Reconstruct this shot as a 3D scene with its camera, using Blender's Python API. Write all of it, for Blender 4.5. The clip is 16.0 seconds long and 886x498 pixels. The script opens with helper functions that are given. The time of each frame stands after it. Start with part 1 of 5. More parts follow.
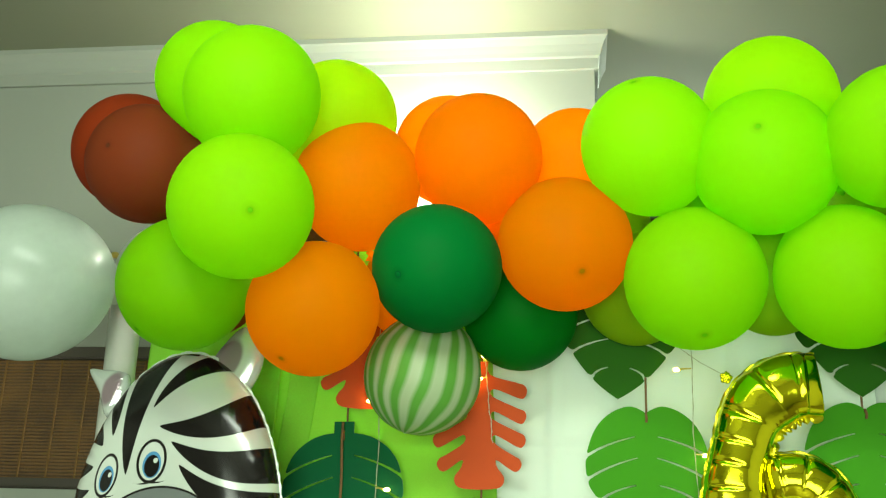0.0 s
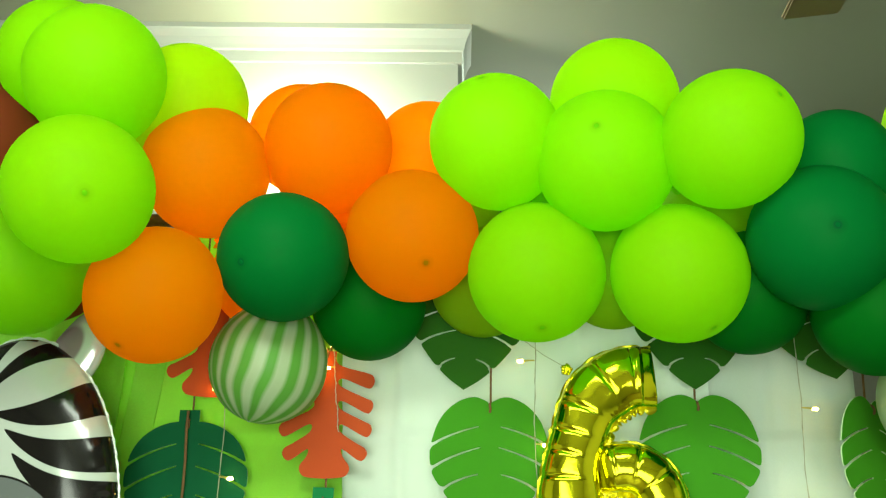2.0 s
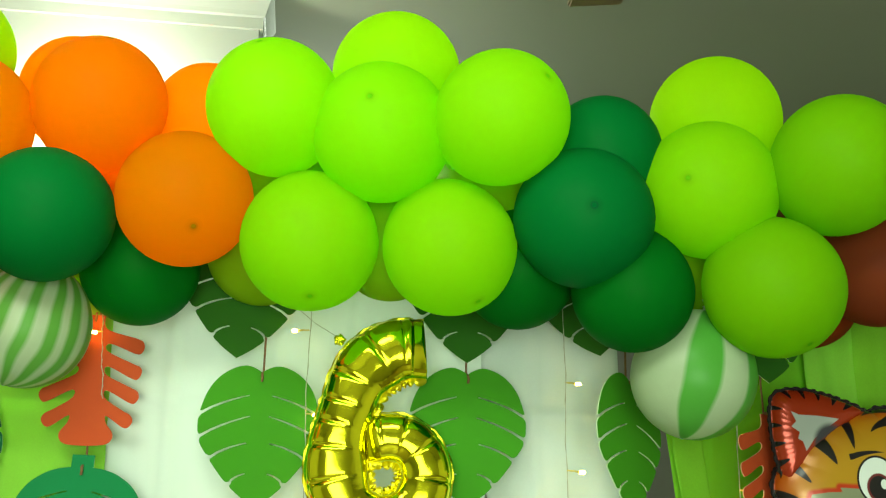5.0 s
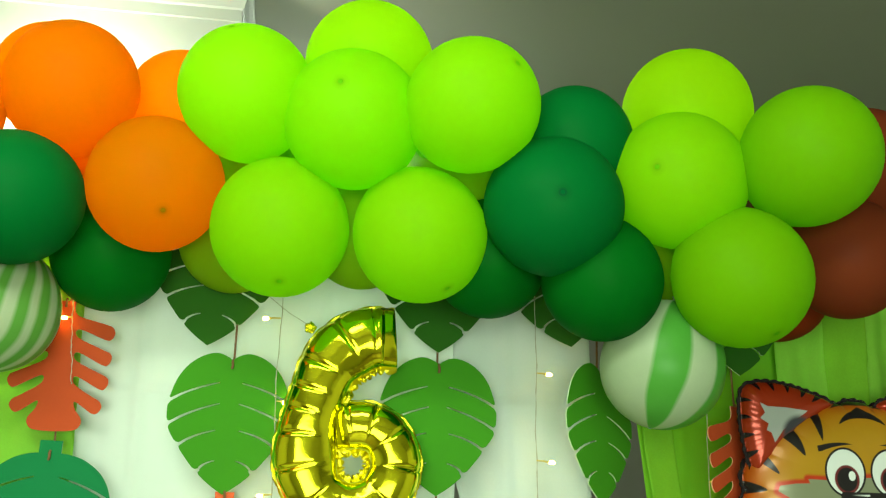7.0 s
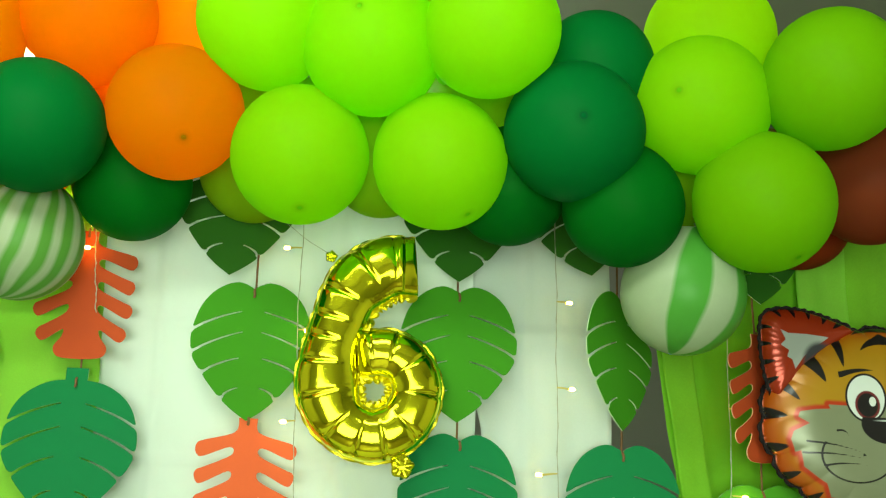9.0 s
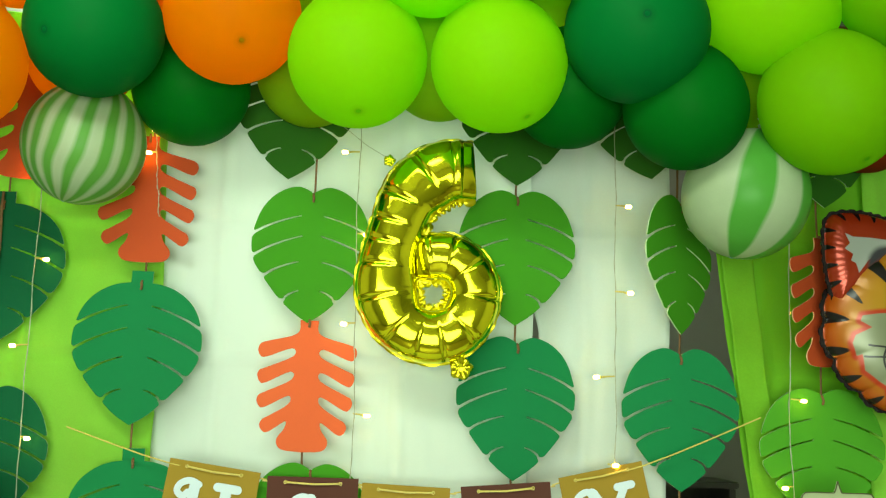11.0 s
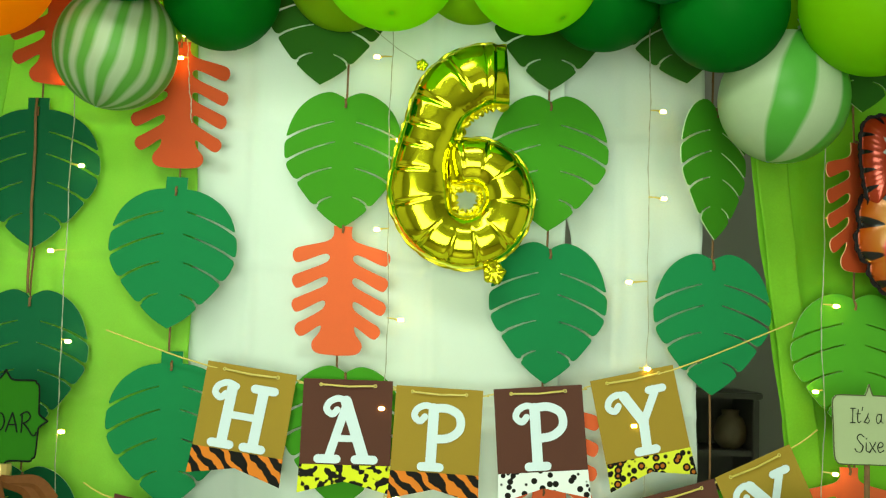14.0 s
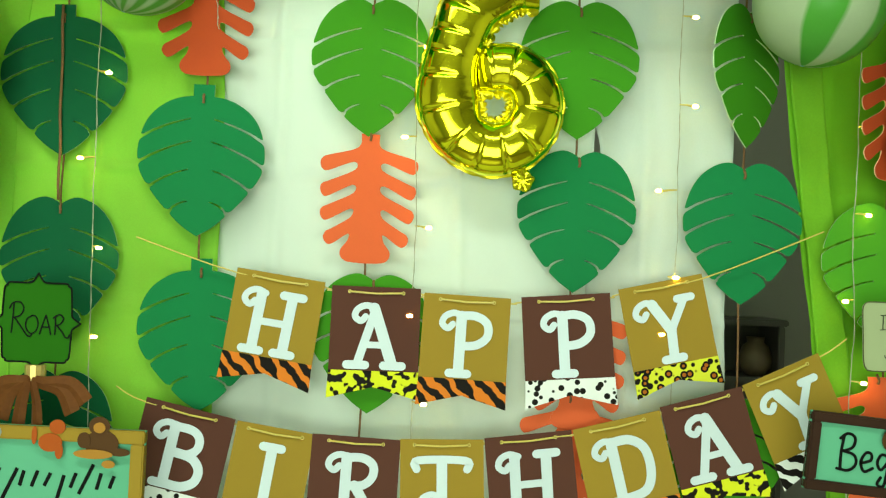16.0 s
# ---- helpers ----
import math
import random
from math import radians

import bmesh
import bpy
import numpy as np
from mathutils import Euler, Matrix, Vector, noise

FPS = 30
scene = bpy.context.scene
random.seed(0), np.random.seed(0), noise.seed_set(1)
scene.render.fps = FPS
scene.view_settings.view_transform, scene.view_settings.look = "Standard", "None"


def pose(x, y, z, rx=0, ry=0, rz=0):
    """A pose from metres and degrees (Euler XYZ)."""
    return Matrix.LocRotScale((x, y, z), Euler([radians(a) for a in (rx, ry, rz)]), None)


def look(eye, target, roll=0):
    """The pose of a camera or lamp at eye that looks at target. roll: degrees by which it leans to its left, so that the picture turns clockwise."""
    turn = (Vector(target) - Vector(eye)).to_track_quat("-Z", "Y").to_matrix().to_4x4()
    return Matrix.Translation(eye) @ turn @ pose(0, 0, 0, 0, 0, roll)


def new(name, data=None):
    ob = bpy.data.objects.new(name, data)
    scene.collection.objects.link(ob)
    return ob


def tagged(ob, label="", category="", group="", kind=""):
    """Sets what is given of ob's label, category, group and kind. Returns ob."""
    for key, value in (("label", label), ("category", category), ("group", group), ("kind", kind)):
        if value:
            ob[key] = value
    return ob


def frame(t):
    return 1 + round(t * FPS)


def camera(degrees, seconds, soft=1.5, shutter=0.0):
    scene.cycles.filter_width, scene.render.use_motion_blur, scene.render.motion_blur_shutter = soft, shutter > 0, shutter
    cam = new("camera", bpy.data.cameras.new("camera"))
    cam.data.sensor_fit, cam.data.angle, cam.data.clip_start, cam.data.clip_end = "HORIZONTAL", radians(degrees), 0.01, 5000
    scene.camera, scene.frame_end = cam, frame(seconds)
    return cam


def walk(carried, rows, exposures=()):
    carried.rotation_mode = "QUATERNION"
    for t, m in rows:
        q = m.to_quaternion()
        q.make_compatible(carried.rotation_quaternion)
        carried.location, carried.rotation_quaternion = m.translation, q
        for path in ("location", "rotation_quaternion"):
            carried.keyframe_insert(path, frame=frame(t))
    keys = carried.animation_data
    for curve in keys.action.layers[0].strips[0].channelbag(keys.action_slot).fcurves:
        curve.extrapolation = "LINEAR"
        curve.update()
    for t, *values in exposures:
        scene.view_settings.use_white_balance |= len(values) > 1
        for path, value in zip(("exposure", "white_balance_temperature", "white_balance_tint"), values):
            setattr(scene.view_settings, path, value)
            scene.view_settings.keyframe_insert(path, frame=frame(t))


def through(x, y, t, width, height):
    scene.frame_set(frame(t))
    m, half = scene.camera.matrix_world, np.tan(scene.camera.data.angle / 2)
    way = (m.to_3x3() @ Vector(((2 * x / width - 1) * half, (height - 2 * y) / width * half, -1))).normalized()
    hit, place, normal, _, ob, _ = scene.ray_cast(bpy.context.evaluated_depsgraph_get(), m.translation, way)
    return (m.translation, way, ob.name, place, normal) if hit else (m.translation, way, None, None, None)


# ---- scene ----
cam = camera(46.3, 16.0, soft=1.2)

PATH = [
    (0, (-0.05, -1.808, 1.734), (-0.373, 0.073, 2.331), 1.7),
    (0.5, (-0.037, -1.809, 1.736), (-0.308, 0.081, 2.332), 1.6),
    (1, (-0.016, -1.809, 1.736), (-0.244, 0.086, 2.331), 1.6),
    (1.5, (0.001, -1.815, 1.744), (-0.171, 0.092, 2.323), 1.4),
    (2, (0.026, -1.808, 1.732), (-0.094, 0.101, 2.318), 1.2),
    (2.5, (0.046, -1.806, 1.73), (-0.013, 0.104, 2.317), 1.1),
    (3, (0.069, -1.804, 1.724), (0.064, 0.11, 2.304), 1.1),
    (3.5, (0.085, -1.804, 1.724), (0.136, 0.11, 2.303), 0.9),
    (4, (0.102, -1.805, 1.725), (0.206, 0.108, 2.298), 1.0),
    (4.5, (0.116, -1.8, 1.708), (0.272, 0.109, 2.282), 0.8),
    (4.7, (0.126, -1.802, 1.718), (0.299, 0.111, 2.274), 0.8),
    (7, (0.174, -1.798, 1.684), (0.37, 0.108, 2.258), 1.4),
    (7.5, (0.181, -1.796, 1.684), (0.393, 0.116, 2.229), 1.6),
    (8, (0.184, -1.796, 1.668), (0.389, 0.119, 2.208), 1.5),
    (8.5, (0.175, -1.79, 1.658), (0.368, 0.137, 2.16), 1.5),
    (9, (0.173, -1.788, 1.644), (0.338, 0.145, 2.129), 1.4),
    (9.5, (0.167, -1.785, 1.638), (0.299, 0.16, 2.082), 1.2),
    (9.7, (0.164, -1.784, 1.634), (0.284, 0.167, 2.061), 1.3),
    (12, (0.158, -1.783, 1.639), (0.216, 0.199, 1.904), 2.0),
    (12.5, (0.153, -1.782, 1.614), (0.2, 0.199, 1.885), 2.0),
    (13, (0.152, -1.787, 1.621), (0.188, 0.199, 1.855), 1.9),
    (13.5, (0.142, -1.787, 1.63), (0.184, 0.204, 1.817), 1.8),
    (14, (0.142, -1.782, 1.614), (0.181, 0.212, 1.766), 1.9),
    (14.5, (0.147, -1.777, 1.583), (0.167, 0.219, 1.713), 1.8),
    (15, (0.144, -1.774, 1.569), (0.157, 0.223, 1.672), 1.9),
    (15.5, (0.145, -1.776, 1.569), (0.151, 0.222, 1.647), 2.1),
    (16, (0.136, -1.775, 1.559), (0.134, 0.225, 1.595), 2.1),
]
walk(cam, [(t, look(eye, target, roll)) for t, eye, target, roll in PATH])

# ---- end of the walk ----

# ---------- world and lights ----------
world = bpy.data.worlds.new("world")
scene.world = world
world.use_nodes = True
wn = world.node_tree
sky = wn.nodes.new("ShaderNodeTexSky")
sky.sky_type, sky.sun_disc = "NISHITA", False
sky.sun_elevation, sky.sun_rotation = radians(35), radians(160)
wn.links.new(sky.outputs[0], wn.nodes["Background"].inputs[0])
wn.nodes["Background"].inputs[1].default_value = 0.08


def area(name, m, sx, sy, watts, colour):
    d = bpy.data.lights.new(name, "AREA")
    d.shape, d.size, d.size_y, d.energy, d.color = "RECTANGLE", sx, sy, watts, colour
    ob = new(name, d)
    ob.matrix_world = m
    return ob


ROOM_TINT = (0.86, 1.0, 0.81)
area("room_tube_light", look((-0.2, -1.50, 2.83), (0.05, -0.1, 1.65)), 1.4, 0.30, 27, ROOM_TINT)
# Broad frontal fill from a window assumed across the room, never in view.
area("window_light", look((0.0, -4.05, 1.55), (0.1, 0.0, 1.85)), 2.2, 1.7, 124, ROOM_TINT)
# Added lamp with no known source; backlights the cloth and the balloons.
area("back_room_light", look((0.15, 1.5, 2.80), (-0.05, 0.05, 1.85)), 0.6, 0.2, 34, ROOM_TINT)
bulb_light = bpy.data.lights.new("wall_lamp_light", "POINT")
bulb_light.energy, bulb_light.shadow_soft_size, bulb_light.color = 20.0, 0.07, (0.98, 1.0, 0.84)
new("wall_lamp_light", bulb_light).location = (-0.41, 0.19, 2.58)


# ---------- materials ----------
class Mat:
    """A principled material with noise at two scales in colour and bump."""

    def __init__(self, name, colour, rough=0.5, metal=0.0, spec=0.5, vary=0.06, scale=8.0, fine=120.0, bump=0.0, through=0.0, coat=0.0, each=0.0):
        self.m = bpy.data.materials.new(name)
        self.m.use_nodes = True
        self.t = self.m.node_tree
        self.p = self.t.nodes["Principled BSDF"]
        p = self.p
        p.inputs["Roughness"].default_value, p.inputs["Metallic"].default_value = rough, metal
        p.inputs["Specular IOR Level"].default_value = spec
        p.inputs["Coat Weight"].default_value, p.inputs["Coat Roughness"].default_value = coat, 0.12
        self.co = self.t.nodes.new("ShaderNodeTexCoord")
        big, small = self.noise(scale, 3), self.noise(fine, 4)
        hsv = self.t.nodes.new("ShaderNodeHueSaturation")
        hsv.inputs["Color"].default_value = colour
        self.hsv = hsv
        a = self.math("MULTIPLY_ADD", big, vary * 2, 1 - vary)
        b = self.math("MULTIPLY_ADD", small, vary, -vary / 2)
        v = self.math("ADD", a, b)
        if each:
            info = self.t.nodes.new("ShaderNodeObjectInfo")
            v = self.math("ADD", v, self.math("MULTIPLY_ADD", info.outputs["Random"], each, -each / 2))
        self.t.links.new(v, hsv.inputs["Value"])
        self.t.links.new(hsv.outputs[0], p.inputs["Base Color"])
        self.t.links.new(self.math("MULTIPLY_ADD", big, rough * 0.3, rough * 0.85), p.inputs["Roughness"])
        if bump:
            bn = self.t.nodes.new("ShaderNodeBump")
            bn.inputs["Strength"].default_value, bn.inputs["Distance"].default_value = bump, 0.002
            self.t.links.new(small, bn.inputs["Height"])
            self.t.links.new(bn.outputs[0], p.inputs["Normal"])
        if through:
            tr = self.t.nodes.new("ShaderNodeBsdfTranslucent")
            self.t.links.new(hsv.outputs[0], tr.inputs[0])
            mix = self.t.nodes.new("ShaderNodeMixShader")
            mix.inputs[0].default_value = through
            self.t.links.new(p.outputs[0], mix.inputs[1])
            self.t.links.new(tr.outputs[0], mix.inputs[2])
            self.t.links.new(mix.outputs[0], self.t.nodes["Material Output"].inputs[0])

    def noise(self, scale, detail=2.0):
        n = self.t.nodes.new("ShaderNodeTexNoise")
        n.inputs["Scale"].default_value, n.inputs["Detail"].default_value = scale, detail
        self.t.links.new(self.co.outputs["Object"], n.inputs["Vector"])
        return n.outputs["Fac"]

    def math(self, op, a, b, c=None):
        n = self.t.nodes.new("ShaderNodeMath")
        n.operation = op
        for i, v in enumerate((a, b, c)):
            if v is None:
                continue
            if isinstance(v, (int, float)):
                n.inputs[i].default_value = v
            else:
                self.t.links.new(v, n.inputs[i])
        return n.outputs[0]

    def pattern(self, fac, steps):
        """Colour from a factor through hard colour steps: (position, colour) rows."""
        r = self.t.nodes.new("ShaderNodeValToRGB")
        r.color_ramp.interpolation = "LINEAR"
        el = r.color_ramp.elements
        while len(el) < len(steps):
            el.new(0.5)
        for e, (pos, col) in zip(el, steps):
            e.position, e.color = pos, col
        self.t.links.new(fac, r.inputs[0])
        self.t.links.new(r.outputs[0], self.hsv.inputs["Color"])
        return self


def latex(name, colour, through=0.30, tip=0.72):
    """Blown latex; the thicker film round the closed tip keeps a deeper colour."""
    m = Mat(name, colour, rough=0.45, spec=0.06, vary=0.025, scale=9, fine=260, through=through + 0.30, each=0.07)
    sep = m.t.nodes.new("ShaderNodeSeparateXYZ")
    m.t.links.new(m.co.outputs["Object"], sep.inputs[0])
    off = m.math("SQRT", m.math("ADD", m.math("POWER", m.math("ABSOLUTE", sep.outputs["X"], 0.0), 2.0), m.math("POWER", m.math("ABSOLUTE", sep.outputs["Y"], 0.0), 2.0)), 0.0)
    off = m.math("ADD", off, m.math("LESS_THAN", sep.outputs["Z"], 0.0))
    deep, mid = (colour[0] * tip * 0.85, colour[1] * tip, colour[2], 1), tuple(c * (0.7 + 0.3 * tip) for c in colour[:3]) + (1,)
    return m.pattern(off, [(0.02, deep), (0.07, mid), (0.14, colour)]).m


LIME = latex("latex_lime", (0.455, 0.90, 0.006, 1), 0.38)
# Paler lime: the glow of light from behind is mixed into the colour.
LIME_BACKLIT = latex("latex_backlit_lime", (0.58, 0.90, 0.010, 1), 0.5)
LIME_DEEP = latex("latex_deep_lime", (0.2786, 0.6502, 0.00387, 1))
OLIVE = latex("latex_olive", (0.36, 0.62, 0.010, 1))
ORANGE = latex("latex_orange", (1.0, 0.42, 0.001, 1), 0.5)
FOREST = latex("latex_forest", (0.002, 0.255, 0.044, 1), 0.25, 0.45)
FOREST_DEEP = latex("latex_deep_forest", (0.003, 0.25, 0.018, 1), 0.3, 0.45)
BROWN = latex("latex_brown", (0.30, 0.060, 0.020, 1), 0.25)
RUST = latex("latex_rust", (0.42, 0.06, 0.015, 1), 0.3)
MILK = Mat("latex_milky", (0.66, 0.74, 0.68, 1), rough=0.25, spec=0.4, vary=0.10, scale=2.0, fine=9, through=0.6, coat=0.35).m


def melon(name, ground, stripe, bands, wander):
    """Stripes that run from the knot to the tip, uneven in width. bands: degrees round the axis, half width."""
    m = Mat(name, (1, 1, 1, 1), rough=0.35, spec=0.25, vary=0.07, scale=3.0, fine=40, through=0.35)
    sep = m.t.nodes.new("ShaderNodeSeparateXYZ")
    m.t.links.new(m.co.outputs["Object"], sep.inputs[0])
    turn = m.math("MULTIPLY", m.math("ARCTAN2", sep.outputs["Y"], sep.outputs["X"]), 57.29578)
    turn = m.math("ADD", turn, m.math("MULTIPLY_ADD", m.noise(1.4, 0.0), wander * 2, -wander))
    best = None
    for at, half in bands:
        off = m.math("ABSOLUTE", m.math("WRAP", m.math("SUBTRACT", turn, at), 180.0, -180.0), 0.0)
        f = m.math("SUBTRACT", half, off)
        best = f if best is None else m.math("MAXIMUM", best, f)
    mid = tuple((a + b) / 2 for a, b in zip(ground, stripe))
    return m.pattern(m.math("MULTIPLY_ADD", best, 0.09, 0.5), [(0.30, ground), (0.5, mid), (0.72, stripe)]).m


PALE_GREEN, STRIPE_GREEN = (0.50, 0.62, 0.38, 1), (0.10, 0.42, 0.05, 1)
MELON_A = melon("latex_striped_fine", (0.14, 0.42, 0.06, 1), PALE_GREEN, [(76, 3), (56, 3), (37, 4), (18, 4.5), (-3, 6), (-27, 7), (-52, 5), (-76, 6), (-105, 6), (-135, 5), (-165, 7), (105, 4), (135, 6), (165, 5)], 5.0)
MELON_B = melon("latex_striped_broad", PALE_GREEN, STRIPE_GREEN, [(9, 16), (-60, 21), (125, 18), (-140, 20)], 3.0)
CARD = dict(rough=0.75, spec=0.10, vary=0.05, scale=14, fine=300, bump=0.05, each=0.08)
CARD_LIGHT = Mat("card_leaf_green", (0.0504, 0.2604, 0.01176, 1), **CARD).m
CARD_DARK = Mat("card_bottle_green", (0.00924, 0.1974, 0.0588, 1), **CARD).m
# Leaf-green card with the balloons' shade put into its colour.
CARD_SHADED = Mat("card_shaded_green", (0.02352, 0.1134, 0.0084, 1), **CARD).m
CARD_CORAL = Mat("card_coral", (0.7392, 0.1302, 0.042, 1), **CARD).m
CARD_PALE = Mat("card_pale_green", (0.0714, 0.3192, 0.01848, 1), **CARD).m
# Bottle-green card darkened for the weaker light at the far left.
CARD_BOTTLE_SHADED = Mat("card_shaded_bottle_green", (0.00462, 0.099, 0.0363, 1), **CARD).m
# Coral card in a darker tone that stands for shade under the garland.
CARD_CORAL_SHADED = Mat("card_shaded_coral", (0.504, 0.07392, 0.02016, 1), **CARD).m
CARD_BROWN = Mat("card_chocolate", (0.1012, 0.03864, 0.02576, 1), **CARD).m
CARD_MUSTARD = Mat("card_mustard", (0.3312, 0.2162, 0.0276, 1), **CARD).m
CARD_EDGE = Mat("pale_card_edge", (0.55, 0.72, 0.42, 1), rough=0.8, vary=0.05).m
CORAL_EDGE = Mat("pale_coral_edge", (0.80, 0.42, 0.22, 1), rough=0.8, vary=0.05).m
CARD_WHITE = Mat("card_white", (0.6359, 0.7353, 0.775, 1), **CARD).m
CLOTH_WHITE = Mat("cloth_white", (0.8217, 0.9009, 0.8118, 1), rough=0.85, spec=0.15, vary=0.035, scale=3, fine=500, bump=0.08, through=0.32).m
# Separate satin piece; its white is also darkened for the weaker light there.
CLOTH_SATIN_DIM = Mat("cloth_dimmed_white_satin", (0.6572, 0.742, 0.6678, 1), rough=0.55, spec=0.3, vary=0.06, scale=6, fine=300, bump=0.08, through=0.18).m
DRAPE_DEEP = Mat("cloth_deep_lime", (0.187, 0.51, 0.0221, 1), rough=0.8, spec=0.12, vary=0.16, scale=5, fine=500, bump=0.08, through=0.3).m
# Lit tone of the green crepe, with backlight and highlights in the colour.
CREPE_LIT = Mat("crepe_lit_green", (0.3739, 0.7852, 0.08413, 1), rough=0.8, spec=0.1, vary=0.14, scale=10, fine=300, bump=0.1, through=0.5).m
CREPE_GREEN = Mat("crepe_green", (0.2378, 0.5904, 0.0328, 1), rough=0.8, spec=0.1, vary=0.18, scale=10, fine=300, bump=0.1, through=0.3).m
# Left drape's lime, lightened so part of the backlight is in its colour.
CLOTH_GREEN_BACKLIT = Mat("cloth_backlit_lime", (0.43, 0.8226, 0.1028, 1), rough=0.8, spec=0.12, vary=0.16, scale=5, fine=500, bump=0.08, through=0.56).m
# Off-white wall paint, darkened so that the dim light sits in the colour.
PAINT_WALL_DIM = Mat("wall_paint", (0.25, 0.27, 0.23, 1), rough=0.7, vary=0.03, scale=2, fine=90, bump=0.05).m
# The walls out of view keep a paler paint for brighter reflections.
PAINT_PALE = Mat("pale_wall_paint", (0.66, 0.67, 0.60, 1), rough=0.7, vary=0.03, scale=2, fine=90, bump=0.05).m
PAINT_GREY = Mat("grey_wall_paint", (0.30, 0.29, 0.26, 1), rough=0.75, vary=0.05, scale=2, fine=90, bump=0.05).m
# White ceiling and plaster, darkened in the same way for dim light.
PAINT_CEIL_DIM = Mat("dimmed_ceiling_paint", (0.205, 0.218, 0.150, 1), rough=0.8, vary=0.03, scale=1.5, fine=80, bump=0.05).m
PLASTER_DIM = Mat("dimmed_white_plaster", (0.27, 0.29, 0.25, 1), rough=0.6, vary=0.03, scale=5, fine=120, bump=0.03).m
TILE = Mat("floor_tile", (0.26, 0.22, 0.16, 1), rough=0.3, vary=0.1, scale=3, fine=40).m
PVC = Mat("white_pvc", (0.70, 0.72, 0.66, 1), rough=0.35, vary=0.04, scale=12).m
TWINE = Mat("jute_twine", (0.20, 0.11, 0.05, 1), rough=0.9, spec=0.1, vary=0.35, scale=90, fine=700, bump=0.5).m
RIBBON = Mat("gold_cord", (0.62, 0.50, 0.10, 1), rough=0.4, vary=0.1, scale=60).m
WIRE = Mat("clear_wire", (0.40, 0.42, 0.30, 1), rough=0.3, vary=0.45, scale=80).m
WOOD_DARK = Mat("dark_wood", (0.072, 0.063, 0.051, 1), rough=0.4, vary=0.25, scale=6, fine=60, bump=0.1).m
FAN_WOOD = Mat("fan_blade_brown", (0.20, 0.14, 0.07, 1), rough=0.45, vary=0.1, scale=6).m
GOLD = Mat("gold_foil", (0.95, 0.90, 0.02, 1), rough=0.10, metal=1.0, vary=0.04, scale=12, fine=150, bump=0.03).m
GOLD_SEAM = Mat("gold_foil_seam", (0.90, 0.80, 0.03, 1), rough=0.28, metal=1.0, vary=0.15, scale=40, fine=200, bump=0.1).m
bulb_m = bpy.data.materials.new("warm_bulb")
bulb_m.use_nodes = True
bulb_m.node_tree.nodes["Principled BSDF"].inputs["Emission Color"].default_value = (1.0, 0.60, 0.09, 1)
bulb_m.node_tree.nodes["Principled BSDF"].inputs["Emission Strength"].default_value = 60.0


# ---------- mesh helpers ----------
def mesh_of(name, bm, *mats, smooth=False):
    me = bpy.data.meshes.new(name)
    bm.to_mesh(me)
    bm.free()
    for m in mats:
        me.materials.append(m)
    if smooth:
        for p in me.polygons:
            p.use_smooth = True
    return me


def thing(name, data, m, label, category, group="", kind=""):
    ob = new(name, data)
    ob.matrix_world = m
    return tagged(ob, label, category, group, kind)


def part(name, bm, material, parent, label="", m=None, smooth=False):
    me = bm if isinstance(bm, bpy.types.Mesh) else mesh_of(name, bm, material, smooth=smooth)
    ob = new(name, me)
    ob.parent = parent
    if m is not None:
        ob.matrix_local = m
    return tagged(ob, label)


def box(x0, x1, y0, y1, z0, z1, bevel=0.0):
    bm = bmesh.new()
    bmesh.ops.create_cube(bm, size=1)
    for v in bm.verts:
        v.co = Vector(((x0 + x1) / 2 + v.co.x * (x1 - x0), (y0 + y1) / 2 + v.co.y * (y1 - y0), (z0 + z1) / 2 + v.co.z * (z1 - z0)))
    if bevel:
        bmesh.ops.bevel(bm, geom=bm.edges[:], offset=bevel, segments=2, affect="EDGES")
    return bm


def smooth_line(pts, n=6, closed=False):
    """Catmull-Rom through the points."""
    out, k = [], len(pts)
    for i in range(k if closed else k - 1):
        g = [pts[(i + j) % k] if closed else pts[min(max(i + j, 0), k - 1)] for j in (-1, 0, 1, 2)]
        for s in range(n):
            t = s / n
            out.append(tuple(0.5 * (2 * b + (c - a) * t + (2 * a - 5 * b + 4 * c - d) * t * t + (3 * b - a - 3 * c + d) * t ** 3) for a, b, c, d in zip(*g)))
    if not closed:
        out.append(tuple(pts[-1]))
    return out


def plate(outline, thick, y=0.0):
    """A flat sheet in the xz plane with the given outline; front at y, back at y + thick."""
    bm = bmesh.new()
    front = [bm.verts.new((x, y, z)) for x, z in outline]
    edges = [bm.edges.new((front[i], front[(i + 1) % len(front)])) for i in range(len(front))]
    bmesh.ops.triangle_fill(bm, use_beauty=True, edges=edges)
    ext = bmesh.ops.extrude_face_region(bm, geom=bm.faces[:])
    for v in ext["geom"]:
        if isinstance(v, bmesh.types.BMVert):
            v.co.y += thick
    bmesh.ops.recalc_face_normals(bm, faces=bm.faces[:])
    return bm


